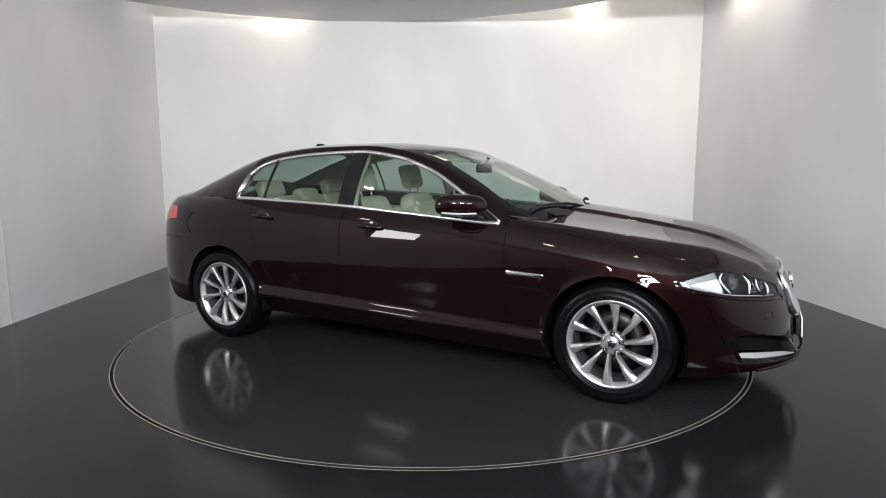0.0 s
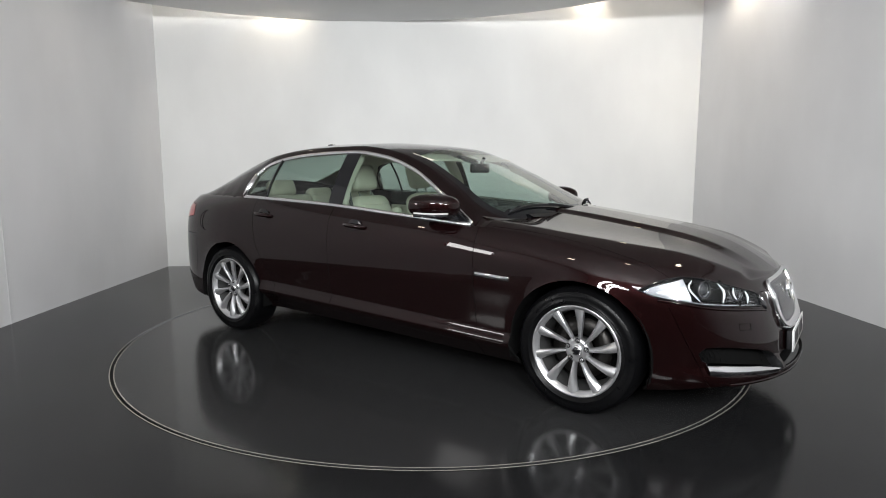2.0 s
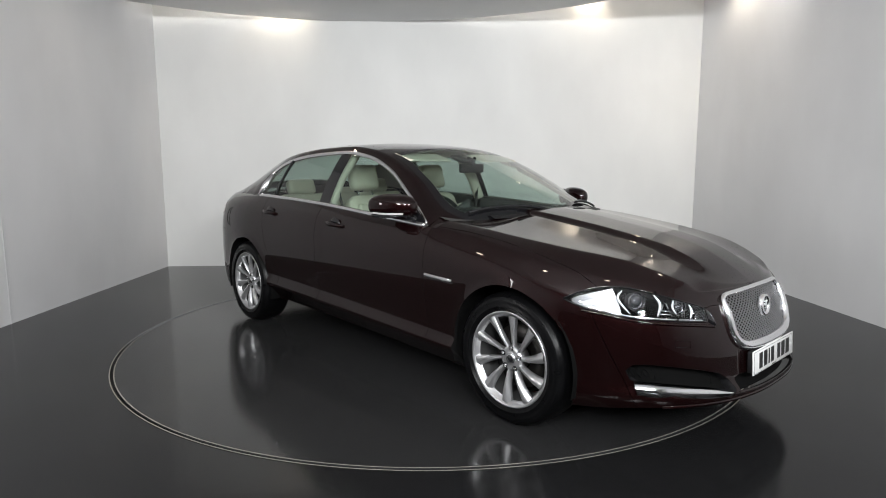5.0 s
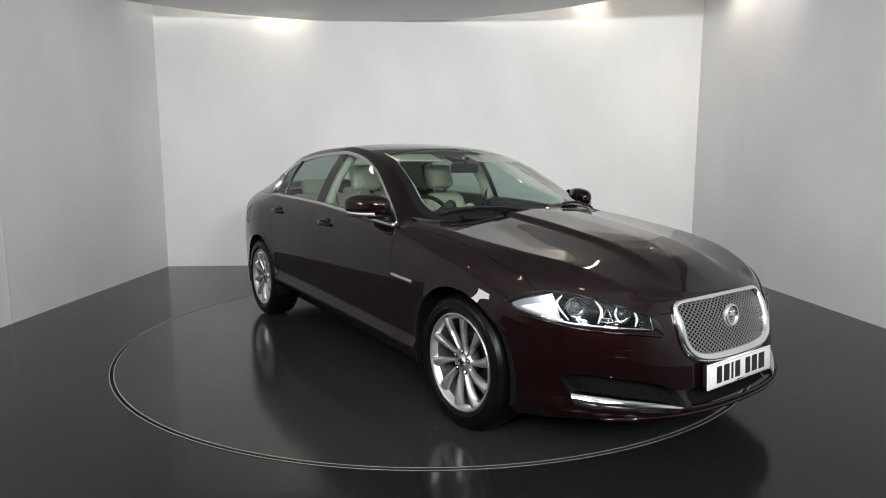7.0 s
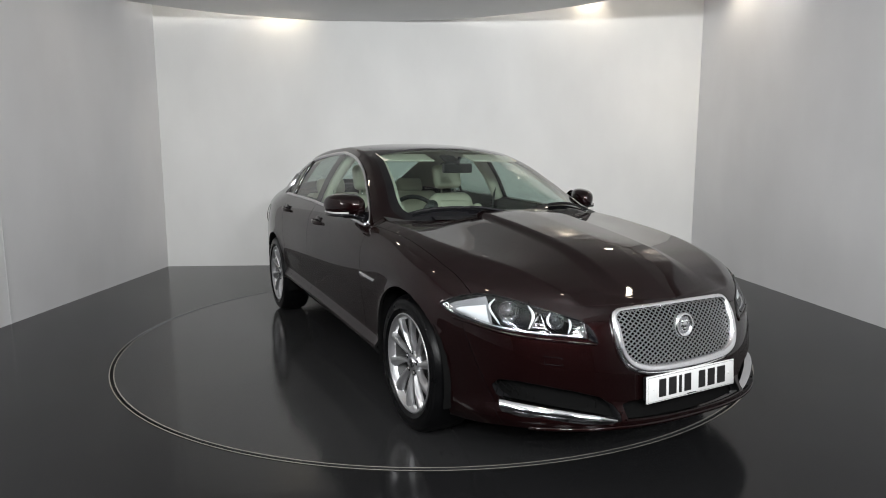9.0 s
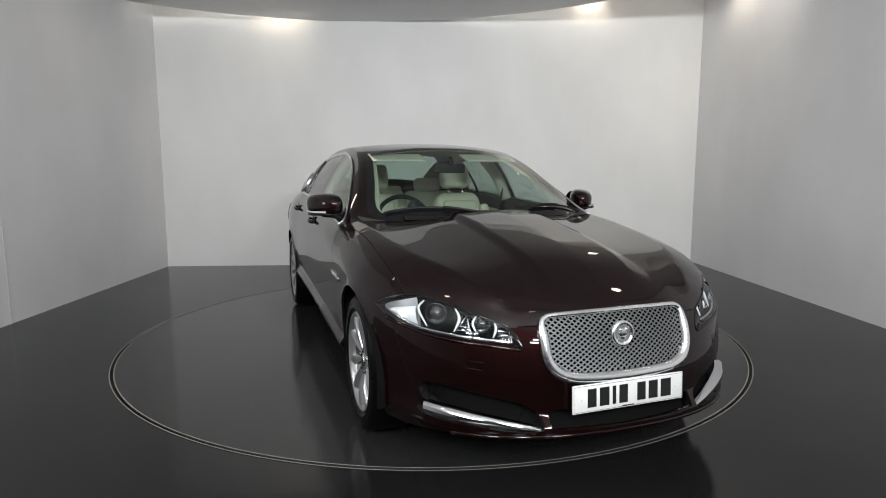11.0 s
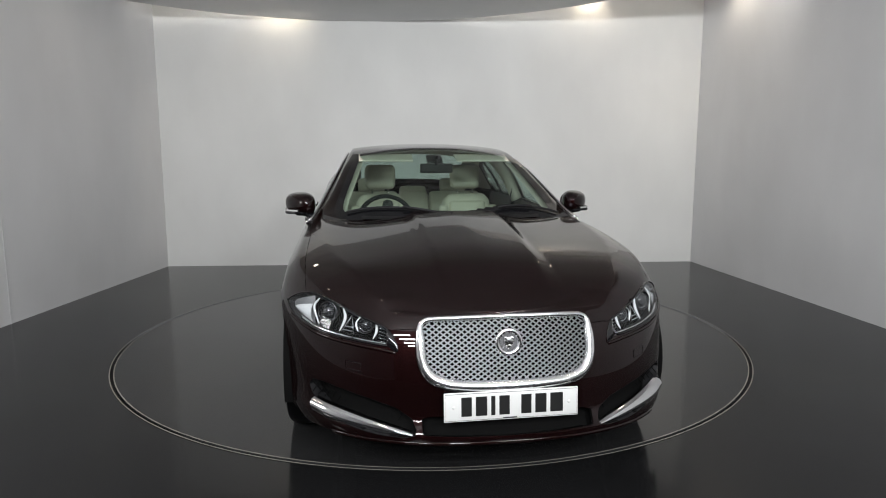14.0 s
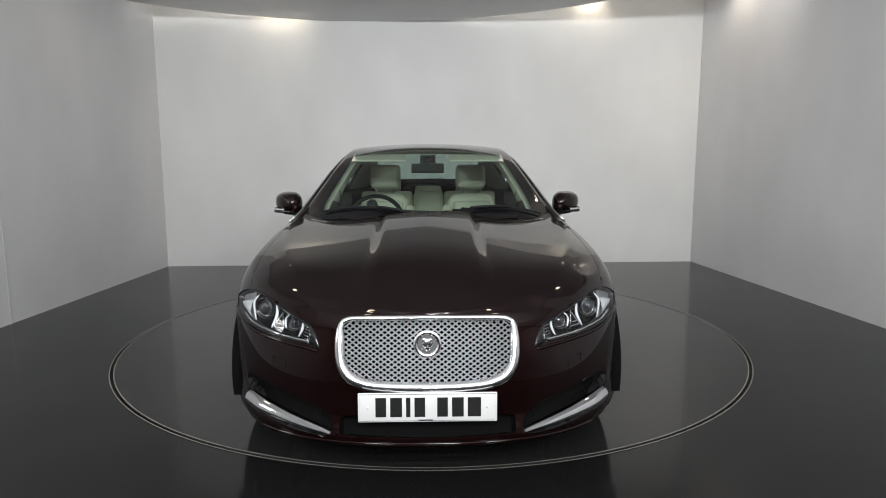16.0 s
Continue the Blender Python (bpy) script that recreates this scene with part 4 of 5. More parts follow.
def aim(bm, centre, way):
    """Turns a lathe made round x so that it looks along way, at a place."""
    q = Vector((1, 0, 0)).rotation_difference(Vector(way).normalized()).to_matrix().to_4x4()
    bmesh.ops.transform(bm, matrix=Matrix.Translation(centre) @ q, verts=bm.verts)
    return bm


def lamp_point(y, z, depth, s):
    """A point behind the lamp's lens, by its place across the car and its height."""
    return Vector((nose_at(y, z), s * y, z)) - Vector((0.62, 0.74 * s, 0.25)).normalized() * depth


BADGE_GREY = surface("badge_grey", (0.24, 0.24, 0.25), 0.25, 0.6, 0.1, 40)
PROJECTOR = surface("projector_glass", (0.022, 0.023, 0.025), 0.04, 0.0, 0.03, 10, coat=1.0, rough_vary=0.02)
SILVER = surface("lamp_reflector", (0.80, 0.80, 0.82), 0.12, 1.0, 0.05, 30, rough_vary=0.05)
SMOKE = surface("lamp_bezel", (0.09, 0.09, 0.095), 0.3, 0.8, 0.1, 20)
BEZEL_GREY = surface("satin_grey_bezel", (0.30, 0.30, 0.31), 0.35, 0.6, 0.1, 30)
FROST = surface("light_guide", (0.70, 0.71, 0.72), 0.25, 0, 0.05, 40, bump=0.3, bump_scale=160, coat=0.6)


def headlamp(side):
    s = -1 if side == "right" else 1
    lens = TAKEN["lamp" + side]
    root = new("headlight")
    root.parent = CAR
    root.location = (-PIVOT[0], -PIVOT[1], 0)
    root["label"] = "clear-lensed headlight with round projector and light guides"
    rim = thin(rim_line(lens), 0.012)
    part("bucket", offset_bm(lens, 0.075), SMOKE, root, "dark grey lamp housing")
    wall = bmesh.new()
    deep = offset_bm(lens, 0.078)
    a, b = rim_line(lens), rim_line(deep)
    if len(a) == len(b):
        va, vb = [wall.verts.new(p) for p in a], [wall.verts.new(p) for p in b]
        for i in range(len(a)):
            k = (i + 1) % len(a)
            wall.faces.new((va[i], va[k], vb[k], vb[i]))
    deep.free()
    part("bezel", wall, SMOKE, root)
    part("seal", tube_bm(rim, 0.0045, 6, closed=True), GLOSS_BLACK, root, "black rubber seal")
    way = (0.86, 0.42 * s, 0.08)
    for y, z, r in ((0.722, 0.705, 0.034), (0.574, 0.674, 0.026)):
        c = lamp_point(y, z, 0.044, s)
        part("reflector", aim(lathe_bm([(r * 1.20, 0.015), (r * 1.25, 0.017), (r * 1.29, 0.010), (r * 1.15, -0.01), (r, -0.03)], 36, "X"), c, way), SMOKE, root, "dark metal lamp ring")
        part("bulb_shroud", aim(lathe_bm([(r * 1.22, 0.014), (r * 0.86, 0.004), (r * 0.80, -0.02)], 32, "X"), c, way), GLOSS_BLACK, root)
        part("projector_lens", ball_bm(r * 0.90, c - Vector(way) * 0.006), PROJECTOR, root, "round glass projector lens")
        part("lens_rim", aim(lathe_bm([(r * 0.90, 0.004), (r * 0.96, 0.008), (r * 1.02, 0.004)], 32, "X"), c, way), SILVER, root, "bright lens rim")
    # frosted leaf at the outer end in a grey surround, curved guides round the lamps
    rows = []
    for k in range(9):
        t = k / 8
        y = 0.858 - 0.078 * t
        mid, tall = 0.690 - 0.003 * t, 0.004 + 0.032 * t ** 0.7
        rows.append([lamp_point(y, mid + tall * a, 0.020 + 0.01 * (abs(a) > 0.9), s) for a in (1, 0.5, 0, -0.5, -1)])
    part("light_guide", grid_bm(rows), FROST, root, "frosted white light guide")
    rows = []
    for k in range(9):
        t = k / 8
        y = 0.874 - 0.100 * t
        mid, tall = 0.697 + 0.004 * t, 0.006 + 0.050 * t ** 0.6
        rows.append([lamp_point(y, mid + tall * a, 0.034, s) for a in (1, 0.5, 0, -0.5, -1)])
    part("guide_surround", grid_bm(rows), BEZEL_GREY, root, "satin grey surround")
    for pts, r in ((((0.748, 0.750), (0.772, 0.713), (0.752, 0.650)), 0.0040), (((0.650, 0.733), (0.642, 0.690), (0.666, 0.640)), 0.0045), (((0.575, 0.711), (0.598, 0.676), (0.592, 0.648)), 0.0035), (((0.520, 0.690), (0.520, 0.655), (0.535, 0.625)), 0.0040)):
        run = smooth_line([lamp_point(y, z, 0.026, s) for y, z in pts], 6)
        part("light_guide", tube_bm(run, [r * (0.5 + 0.9 * math.sin(math.pi * k / (len(run) - 1))) for k in range(len(run))], 8), FROST, root, "frosted white light guide")
    # braced bracket between the lamps, short bars at the inner end
    for pts in (((0.616, 0.704), (0.662, 0.638)), ((0.616, 0.704), (0.612, 0.634)), ((0.645, 0.662), (0.614, 0.660)), ((0.655, 0.648), (0.613, 0.645))):
        part("bracket", tube_bm([lamp_point(y, z, 0.030, s) for y, z in pts], 0.0026, 6), SILVER, root, "bright bracket")
    for k in range(5):
        z = 0.668 - 0.0115 * k
        part("reflector_rib", tube_bm([lamp_point(y, z - 0.010 * t, 0.030, s) for y, t in ((0.516, 0), (0.495, 0.5), (0.474, 1))], 0.0016, 6), SILVER, root)
    run = smooth_line([lamp_point(y, z, 0.016, s) for y, z in ((0.822, 0.660), (0.760, 0.640), (0.650, 0.626), (0.56, 0.618), (0.475, 0.611))], 8)
    part("trim_strip", tube_bm(run, 0.0055, 6), SILVER, root, "bright lower strip")
    # black finisher at the inner end and the painted ledge under the lens
    rows = [[Vector((nose_at(y, z) + d, s * y, z)) for z, d in ((hi, -0.004), (hi - 0.004, 0.003), ((hi + lo) / 2, 0.003), (lo + 0.003, 0.003), (lo, -0.004))] for y, hi, lo in ((0.459, 0.664, 0.602), (0.448, 0.656, 0.593), (0.436, 0.640, 0.586), (0.424, 0.606, 0.582))]
    part("lamp_finisher", grid_bm(rows), GLOSS_BLACK, root, "gloss black finisher")
    run = smooth_line([Vector((nose_at(y, z) - 0.002, s * y, z)) for y, z in ((0.862, 0.654), (0.815, 0.640), (0.740, 0.618), (0.650, 0.605), (0.540, 0.594), (0.430, 0.580))], 8)
    part("ledge", tube_bm(run, 0.0075, 8), PAINT, root)
    part("lens", lens, LENS, root, "clear curved lens")


headlamp("right")
headlamp("left")


def grille():
    root = new("radiator_grille")
    root.parent = CAR
    root.location = (-PIVOT[0], -PIVOT[1], 0)
    root["label"] = "bright woven mesh grille in a chrome surround"
    skin = TAKEN["grille"]
    part("backing", offset_bm(skin, 0.05), DARK, root)
    skin.free()
    loop = [Vector((nose_at(p[1], p[2]) + 0.004, p[1], p[2] + 0.006 * step(0.62, 0.69, p[2]))) for p in smooth_loop(GRILLE, 6)]
    zs = [p.z for p in loop]
    thick = [0.0115 + 0.009 * step(0.695, 0.62, z) + 0.003 * step(0.56, 0.47, z) for z in zs]
    part("surround", tube_bm(loop, thick, 10, closed=True, flat=1.0), BRIGHT_CHROME, root, "polished chrome surround")
    flat = [(p[1] * 0.97, 0.59 + (p[2] - 0.59) * 0.95) for p in smooth_loop(GRILLE, 6)]
    dy, dz = 0.0275, 0.0192
    for fam in (1, -1):
        for k in range(-44, 45):
            run = []
            for m in range(-130, 131):
                u = m / 130 * 0.36
                y, z = u, 0.59 + fam * (u - k * dy) * dz / dy
                if inside(flat, (y, z)):
                    ph = math.sin(math.pi * (u * 2 - k * dy) / dy + (0 if fam > 0 else math.pi))
                    run.append(Vector((nose_at(y, z) - 0.006 + 0.0004 * ph, y, z)))
            if len(run) > 3:
                part("mesh_wire", tube_bm(run[::2] if len(run) > 8 else run, 0.0028, 6), MESH_METAL, root)
    c = Vector((2.316, 0.0, 0.622))
    part("badge_ring", aim(lathe_bm([(0.052, -0.012), (0.054, 0.002), (0.050, 0.009), (0.040, 0.008), (0.036, -0.002)], 40, "X"), c, (1, 0, 0.1)), BRIGHT_CHROME, root, "round chrome badge ring")
    part("badge_disc", aim(lathe_bm([(0.0, 0.0), (0.035, 0.0)], 40, "X"), c, (1, 0, 0.1)), BADGE_GREY, root)
    for dy, dz, ry, rz in ((0.0, 0.002, 0.021, 0.020), (0.0, -0.014, 0.013, 0.012), (-0.013, 0.016, 0.008, 0.008), (0.013, 0.016, 0.008, 0.008)):
        part("badge_relief", ball_bm(1.0, c + Vector((0.001, dy, dz)), 0.007, ry, rz, 16, 10), SATIN, root)


grille()


def front_trim():
    for side in ("right", "left"):
        s = -1 if side == "right" else 1
        root = new("air_intake")
        root.parent = CAR
        root.location = (-PIVOT[0], -PIVOT[1], 0)
        skin = TAKEN["intake" + side]
        part("recess", offset_bm(skin, 0.05), DARK, root)
        wall, deep = bmesh.new(), offset_bm(skin, 0.052)
        a, b = rim_line(skin), rim_line(deep)
        if len(a) == len(b):
            va, vb = [wall.verts.new(p) for p in a], [wall.verts.new(p) for p in b]
            for i in range(len(a)):
                wall.faces.new((va[i], va[(i + 1) % len(a)], vb[(i + 1) % len(a)], vb[i]))
        deep.free()
        part("recess_edge", wall, BLACK, root)
        skin.free()
        # dark mesh in the opening
        for k in range(14):
            t = k / 13
            p, q = Vector((2.07, 0.745, 0.36)).lerp(Vector((2.285, 0.40, 0.31)), t), Vector((2.05, 0.75, 0.425)).lerp(Vector((2.27, 0.42, 0.375)), t)
            for lean in (-0.022, 0.022):
                a, b = p + Vector((-0.030, lean, 0)), q + Vector((-0.030, -lean, -0.012))
                part("mesh_bar", tube_bm([(a.x, a.y * s, a.z), (b.x, b.y * s, b.z)], 0.0022, 5), DARK, root)
        # chrome blade along the lower edge
        top = smooth_line([(2.056, 0.760, 0.352), (2.137, 0.685, 0.343), (2.217, 0.580, 0.325), (2.286, 0.465, 0.304), (2.333, 0.370, 0.283)], 6)
        bot = smooth_line([(2.078, 0.752, 0.284), (2.150, 0.690, 0.274), (2.225, 0.580, 0.266), (2.290, 0.465, 0.265), (2.333, 0.368, 0.266)], 6)
        rows = []
        for i, (p, q) in enumerate(zip(top, bot)):
            row = []
            for j in range(9):
                t = j / 8
                v = p.lerp(q, t)
                n = Vector((0.62, 0.75, 0.0)).normalized()
                v = v + n * (0.004 + 0.018 * math.sin(math.pi * min(t * 1.15, 1)) * (1 - 0.6 * i / len(top)) - 0.02 * (t < 0.01) - 0.012 * (t > 0.99))
                row.append((v.x, v.y * s, v.z))
            rows.append(row)
        part("blade", grid_bm(rows), CHROME, root, "polished chrome blade")
    # lower opening, lip and number plate
    skin = TAKEN["lower"]
    car_part("lower_intake", offset_bm(skin, 0.05), DARK)
    skin.free()
    lip = []
    for k in range(61):
        a = -1 + 2 * k / 60
        y = 0.68 * a
        x = nose_at(y, 0.24)
        lip.append((x - 0.002, y, base_z(x) + 0.003))
    car_part("front_lip", tube_bm(lip, 0.009, 8), PAINT)
    root = new("number_plate")
    root.parent = CAR
    root.location = (2.372 - PIVOT[0], -PIVOT[1], 0.394)
    root.rotation_euler = (0, radians(-3), 0)
    root["label"] = "white number plate with black bars"
    part("plate", box_bm(-0.004, 0.004, -0.262, 0.262, -0.056, 0.056, 0.003), PLATE, root)
    part("plate_border", tube_bm([(0.0045, y, z) for y, z in ((-0.257, -0.051), (0.257, -0.051), (0.257, 0.051), (-0.257, 0.051))], 0.0008, 4, closed=True), INK, root)
    part("holder", box_bm(-0.03, -0.004, -0.25, 0.25, -0.05, 0.05, 0.004), BLACK, root)
    y = -0.196
    for k, wide in enumerate((0.040, 0.044, 0.016, 0.040, 0.040, 0.044, 0.050)):
        if k == 4:
            y += 0.030
        part("bar", box_bm(0.0035, 0.0052, y, y + wide, -0.036, 0.038), INK, root, smooth=False)
        y += wide + 0.0155
    for yy in (-0.225, 0.225):
        part("screw_cap", aim(lathe_bm([(0.0, 0.0025), (0.005, 0.002), (0.006, 0.0)], 12, "X"), (0.004, yy, 0.0), (1, 0, 0)), PLATE, root)
    part("maker_line", box_bm(0.0035, 0.0048, -0.035, 0.02, -0.050, -0.0465), INK, root)
    # headlamp washer covers
    for s in (-1, 1):
        ring = [Vector((nose_at(y, z) + 0.001, s * y, z)) for y, z in ((0.625, 0.535), (0.565, 0.530), (0.565, 0.500), (0.625, 0.505))]
        car_part("washer_cover", tube_bm(ring, 0.0016, 4, closed=True), GLOSS_BLACK)


front_trim()


# ---- sides ----
def skin_y(x, z):
    return plan_y(x) + side_y(z) - (tuck(x) * max((z - (edge_z(x) - 0.11)) / 0.11, 0) ** 2)


def door_furniture():
    for s in (-1, 1):
        for x, z in ((-0.10, 0.914), (-1.03, 0.948)):
            root = new("door_handle")
            root.parent = CAR
            root.location = (x - PIVOT[0], s * skin_y(x, z) - PIVOT[1], z)
            root.rotation_euler = (0, radians(1.5), 0)
            cup = ball_bm(0.064, (0.0, 0.0, -0.004), 1.0, 0.14, 0.74, 24, 12)
            part("cup", cup, GLOSS_BLACK, root, "dark finger recess")
            line = smooth_line([(-0.098, s * 0.004, 0.004), (-0.07, s * 0.022, 0.003), (0.0, s * 0.034, 0.0), (0.07, s * 0.024, -0.003), (0.100, s * 0.004, -0.005)], 6)
            part("grip", tube_bm(line, [0.009 + 0.006 * math.sin(math.pi * k / (len(line) - 1)) for k in range(len(line))], 10, flat=0.7), PAINT, root)
        # vent badge on the wing
        y = s * (skin_y(0.96, 0.69) + 0.003)
        bm = box_bm(-0.112, 0.112, -0.006, 0.006, -0.013, 0.013, 0.005)
        bmesh.ops.transform(bm, matrix=pose(0.96, y, 0.689, 0, 2.8, 0), verts=bm.verts)
        car_part("wing_vent_trim", bm, CHROME, "slim chrome vent trim")
        for k in range(6):
            b2 = box_bm(-0.010, 0.010, -0.0075, 0.0075, -0.0045, 0.0045, 0.001)
            bmesh.ops.transform(b2, matrix=pose(0.905 + 0.022 * k, y, 0.6915 - 0.0011 * k, 0, 2.8, 0), verts=b2.verts)
            car_part("vent_lettering_bar", b2, SATIN)
        # mirror
        root = new("door_mirror")
        root.parent = CAR
        root.location = (0.565 - PIVOT[0], s * 0.915 - PIVOT[1], 1.062)
        root["label"] = "paint-matched door mirror with indicator strip"
        bm = bmesh.new()
        bmesh.ops.create_uvsphere(bm, u_segments=36, v_segments=24, radius=1)
        for v in bm.verts:
            x, y, z = v.co
            p = 2.7
            k = (abs(x) ** p + abs(y) ** p + abs(z) ** p) ** (-1 / p)
            x, y, z = x * k, y * k, z * k
            if x < 0:
                x *= 0.85
            yo = y * 0.104
            zz = z * (0.070 if z > 0 else 0.066) * (1 - 0.10 * (y * s)) * (1 - 0.14 * max(x, 0))
            v.co = (x * 0.105 * (1 - 0.25 * abs(y) ** 2) - 0.060 * y * s - 0.012, yo, zz + 0.004 * y * s)
            v.co = (v.co.x * 1.22, v.co.y * 0.95, v.co.z * 1.04)
        part("housing", bm, PAINT, root)
        part("glass", aim(lathe_bm([(0.0, 0.0), (0.055, 0.0), (0.058, -0.004)], 32, "X"), (-0.122, 0, 0), (-1, 0, 0)), MIRROR, root, "mirror glass")
        strip = smooth_line([(-0.085, s * 0.096, -0.036), (0.00, s * 0.093, -0.038), (0.055, s * 0.066, -0.039), (0.098, s * 0.010, -0.039)], 6)
        part("indicator", tube_bm(strip, 0.006, 8, flat=0.7), AMBER, root, "clear indicator strip")
        strip = smooth_line([(-0.09, s * 0.094, -0.050), (0.00, s * 0.090, -0.052), (0.055, s * 0.058, -0.053), (0.100, -s * 0.05, -0.053)], 6)
        part("base_strip", tube_bm(strip, 0.008, 8, flat=0.8), GLOSS_BLACK, root)
        arm = smooth_line([(0.03, s * 0.02, -0.052), (0.05, -s * 0.05, -0.060), (0.085, -s * 0.10, -0.078), (0.11, -s * 0.125, -0.092)], 5)
        part("arm", tube_bm(arm, [0.020] * 6 + [0.022] * (len(arm) - 6), 10, flat=1.3), GLOSS_BLACK, root)
        # fuel flap outline on the driver's side
        if s < 0:
            ring = [(-1.75 + 0.078 * math.cos(2 * math.pi * k / 40), s * (skin_y(-1.75, 0.87 + 0.078 * math.sin(2 * math.pi * k / 40)) - 0.0085), 0.872 + 0.078 * math.sin(2 * math.pi * k / 40)) for k in range(40)]
            car_part("fuel_flap", tube_bm(ring, 0.003, 5, closed=True), GLOSS_BLACK)
        tail = TAKEN["tail" + ("right" if s < 0 else "left")]
        car_part("tail_light", flange(offset_bm(tail, -0.002), 0.002, 0.02), RED, "red tail light lens")
        tail.free()


door_furniture()


def glass_point(x, y, up=0.0):
    """A point on or just over the windscreen."""
    w = max(0.0, 1 - abs(y) / rail_y(x))
    return Vector((x, y, rail_z(x) + (mid_z(x) - rail_z(x)) * (1 - (1 - w) ** 2.4) + up))


def roof_furniture():
    rows = []
    for k in range(9):
        t = k / 8
        h, w = 0.048 * math.sin(math.pi * min(0.5 * t ** 0.7 + 0.0, 0.5)) * (1 if t < 0.95 else 0.6), 0.016 + 0.006 * (1 - t)
        x = -1.20 - 0.15 * t + 0.08
        z = mid_z(x) - 0.004
        rows.append([(x, -w, z), (x, -w * 0.55, z + h * 0.7), (x, 0, z + h), (x, w * 0.55, z + h * 0.7), (x, w, z)])
    fin = grid_bm(rows)
    car_part("aerial_fin", fin, PAINT)
    # wipers: blades resting low on the glass, arms over them
    for y0, y1, pivot in ((-0.62, 0.03, -0.02), (0.30, 0.69, 0.27)):
        ys = [y0 + (y1 - y0) * k / 10 for k in range(11)]
        car_part("wiper_blade", tube_bm([glass_point(bonnet_rear(y) + 0.004, y, 0.014) for y in ys], 0.0075, 6), BLACK)
        mid = (y0 + y1) / 2
        reach = [glass_point(bonnet_rear(y) + 0.012 + 0.016 * abs(y - mid), y, 0.024) for y in [pivot + (mid - pivot) * k / 6 for k in range(7)]]
        car_part("wiper_arm", tube_bm(reach, 0.0075, 6, flat=1.5), BLACK)
    cowl = grid_bm([[(x - 0.10 * (abs(y) / 0.75) ** 2 * 2.2, y, z) for y in np.linspace(-0.53, 0.53, 31)] for x, z in ((1.125, 0.995), (1.09, 1.012), (1.055, 1.008))])
    # painted corners where the wings meet the windscreen pillars
    for s in (-1, 1):
        rows = []
        for k in range(2):
            rows.append([(p.x - 0.06 * k, -s * p.y, p.z + (0.0012 - 0.0035 * k) * min(1, 4 * j / N_DECK)) for j, p in enumerate(BONNET_ROWS[-1]) if p.y < -0.5])
        car_part("scuttle_corner", grid_bm(rows), PAINT)
        rows = []
        for k in range(9):
            x = 0.775 + 0.016 * k
            a, b = Vector((x, -0.847 * s, edge_z(x) - 0.001)), Vector((x, -rail_y(x) * s, rail_z(x) - 0.002))
            rows.append([a.lerp(b, j / 5) + Vector((0, 0, 0.004 * math.sin(math.pi * j / 5))) for j in range(6)])
        car_part("pillar_base", grid_bm(rows), PAINT)
    car_part("scuttle", cowl, BLACK, "black plastic scuttle panel")


roof_furniture()
# ---- cabin ----
def cushion(x0, x1, y0, y1, z0, z1, r=0.05, seg=4):
    bm = box_bm(x0, x1, y0, y1, z0, z1)
    bmesh.ops.subdivide_edges(bm, edges=bm.edges[:], cuts=1, use_grid_fill=True)
    bmesh.ops.bevel(bm, geom=[e for e in bm.edges if e.calc_face_angle(0) > 0.5], offset=r, segments=seg, profile=0.55, affect="EDGES")
    return bm


def front_seat(y):
    root = new("front_seat")
    root.parent = CAR
    root.location = (-0.22 - PIVOT[0], y - PIVOT[1], 0.0)
    root["label"] = "cream leather front seat with headrest"
    part("seat_base", cushion(-0.12, 0.42, -0.26, 0.26, 0.34, 0.56, 0.06), LEATHER, root)
    lean = Matrix.Translation((-0.10, 0, 0.50)) @ Matrix.Rotation(radians(-17), 4, "Y")
    for bm, nm in ((cushion(-0.07, 0.07, -0.235, 0.235, 0.02, 0.60, 0.06), "backrest"), (cushion(0.03, 0.10, -0.15, 0.15, 0.05, 0.52, 0.03), "backrest_panel")):
        for v in bm.verts:
            if nm == "backrest" and v.co.z > 0.4:
                v.co.y *= 1 - 0.35 * ((v.co.z - 0.4) / 0.2) ** 2
        bmesh.ops.transform(bm, matrix=lean, verts=bm.verts)
        part(nm, bm, LEATHER, root)
    for s in (-1, 1):
        bm = cushion(0.0, 0.13, s * 0.205 - 0.04, s * 0.205 + 0.04, 0.04, 0.48, 0.035)
        bmesh.ops.transform(bm, matrix=lean, verts=bm.verts)
        part("bolster", bm, LEATHER, root)
        post = tube_bm([lean @ Vector((0.0, s * 0.065, 0.55)), lean @ Vector((0.0, s * 0.065, 0.70))], 0.007, 8)
        part("headrest_post", post, CHROME, root, "chrome headrest post")
    bm = cushion(-0.045, 0.055, -0.125, 0.125, 0.645, 0.845, 0.045)
    bmesh.ops.transform(bm, matrix=lean, verts=bm.verts)
    part("headrest", bm, LEATHER, root)


for y in (-0.355, 0.355):
    front_seat(y)


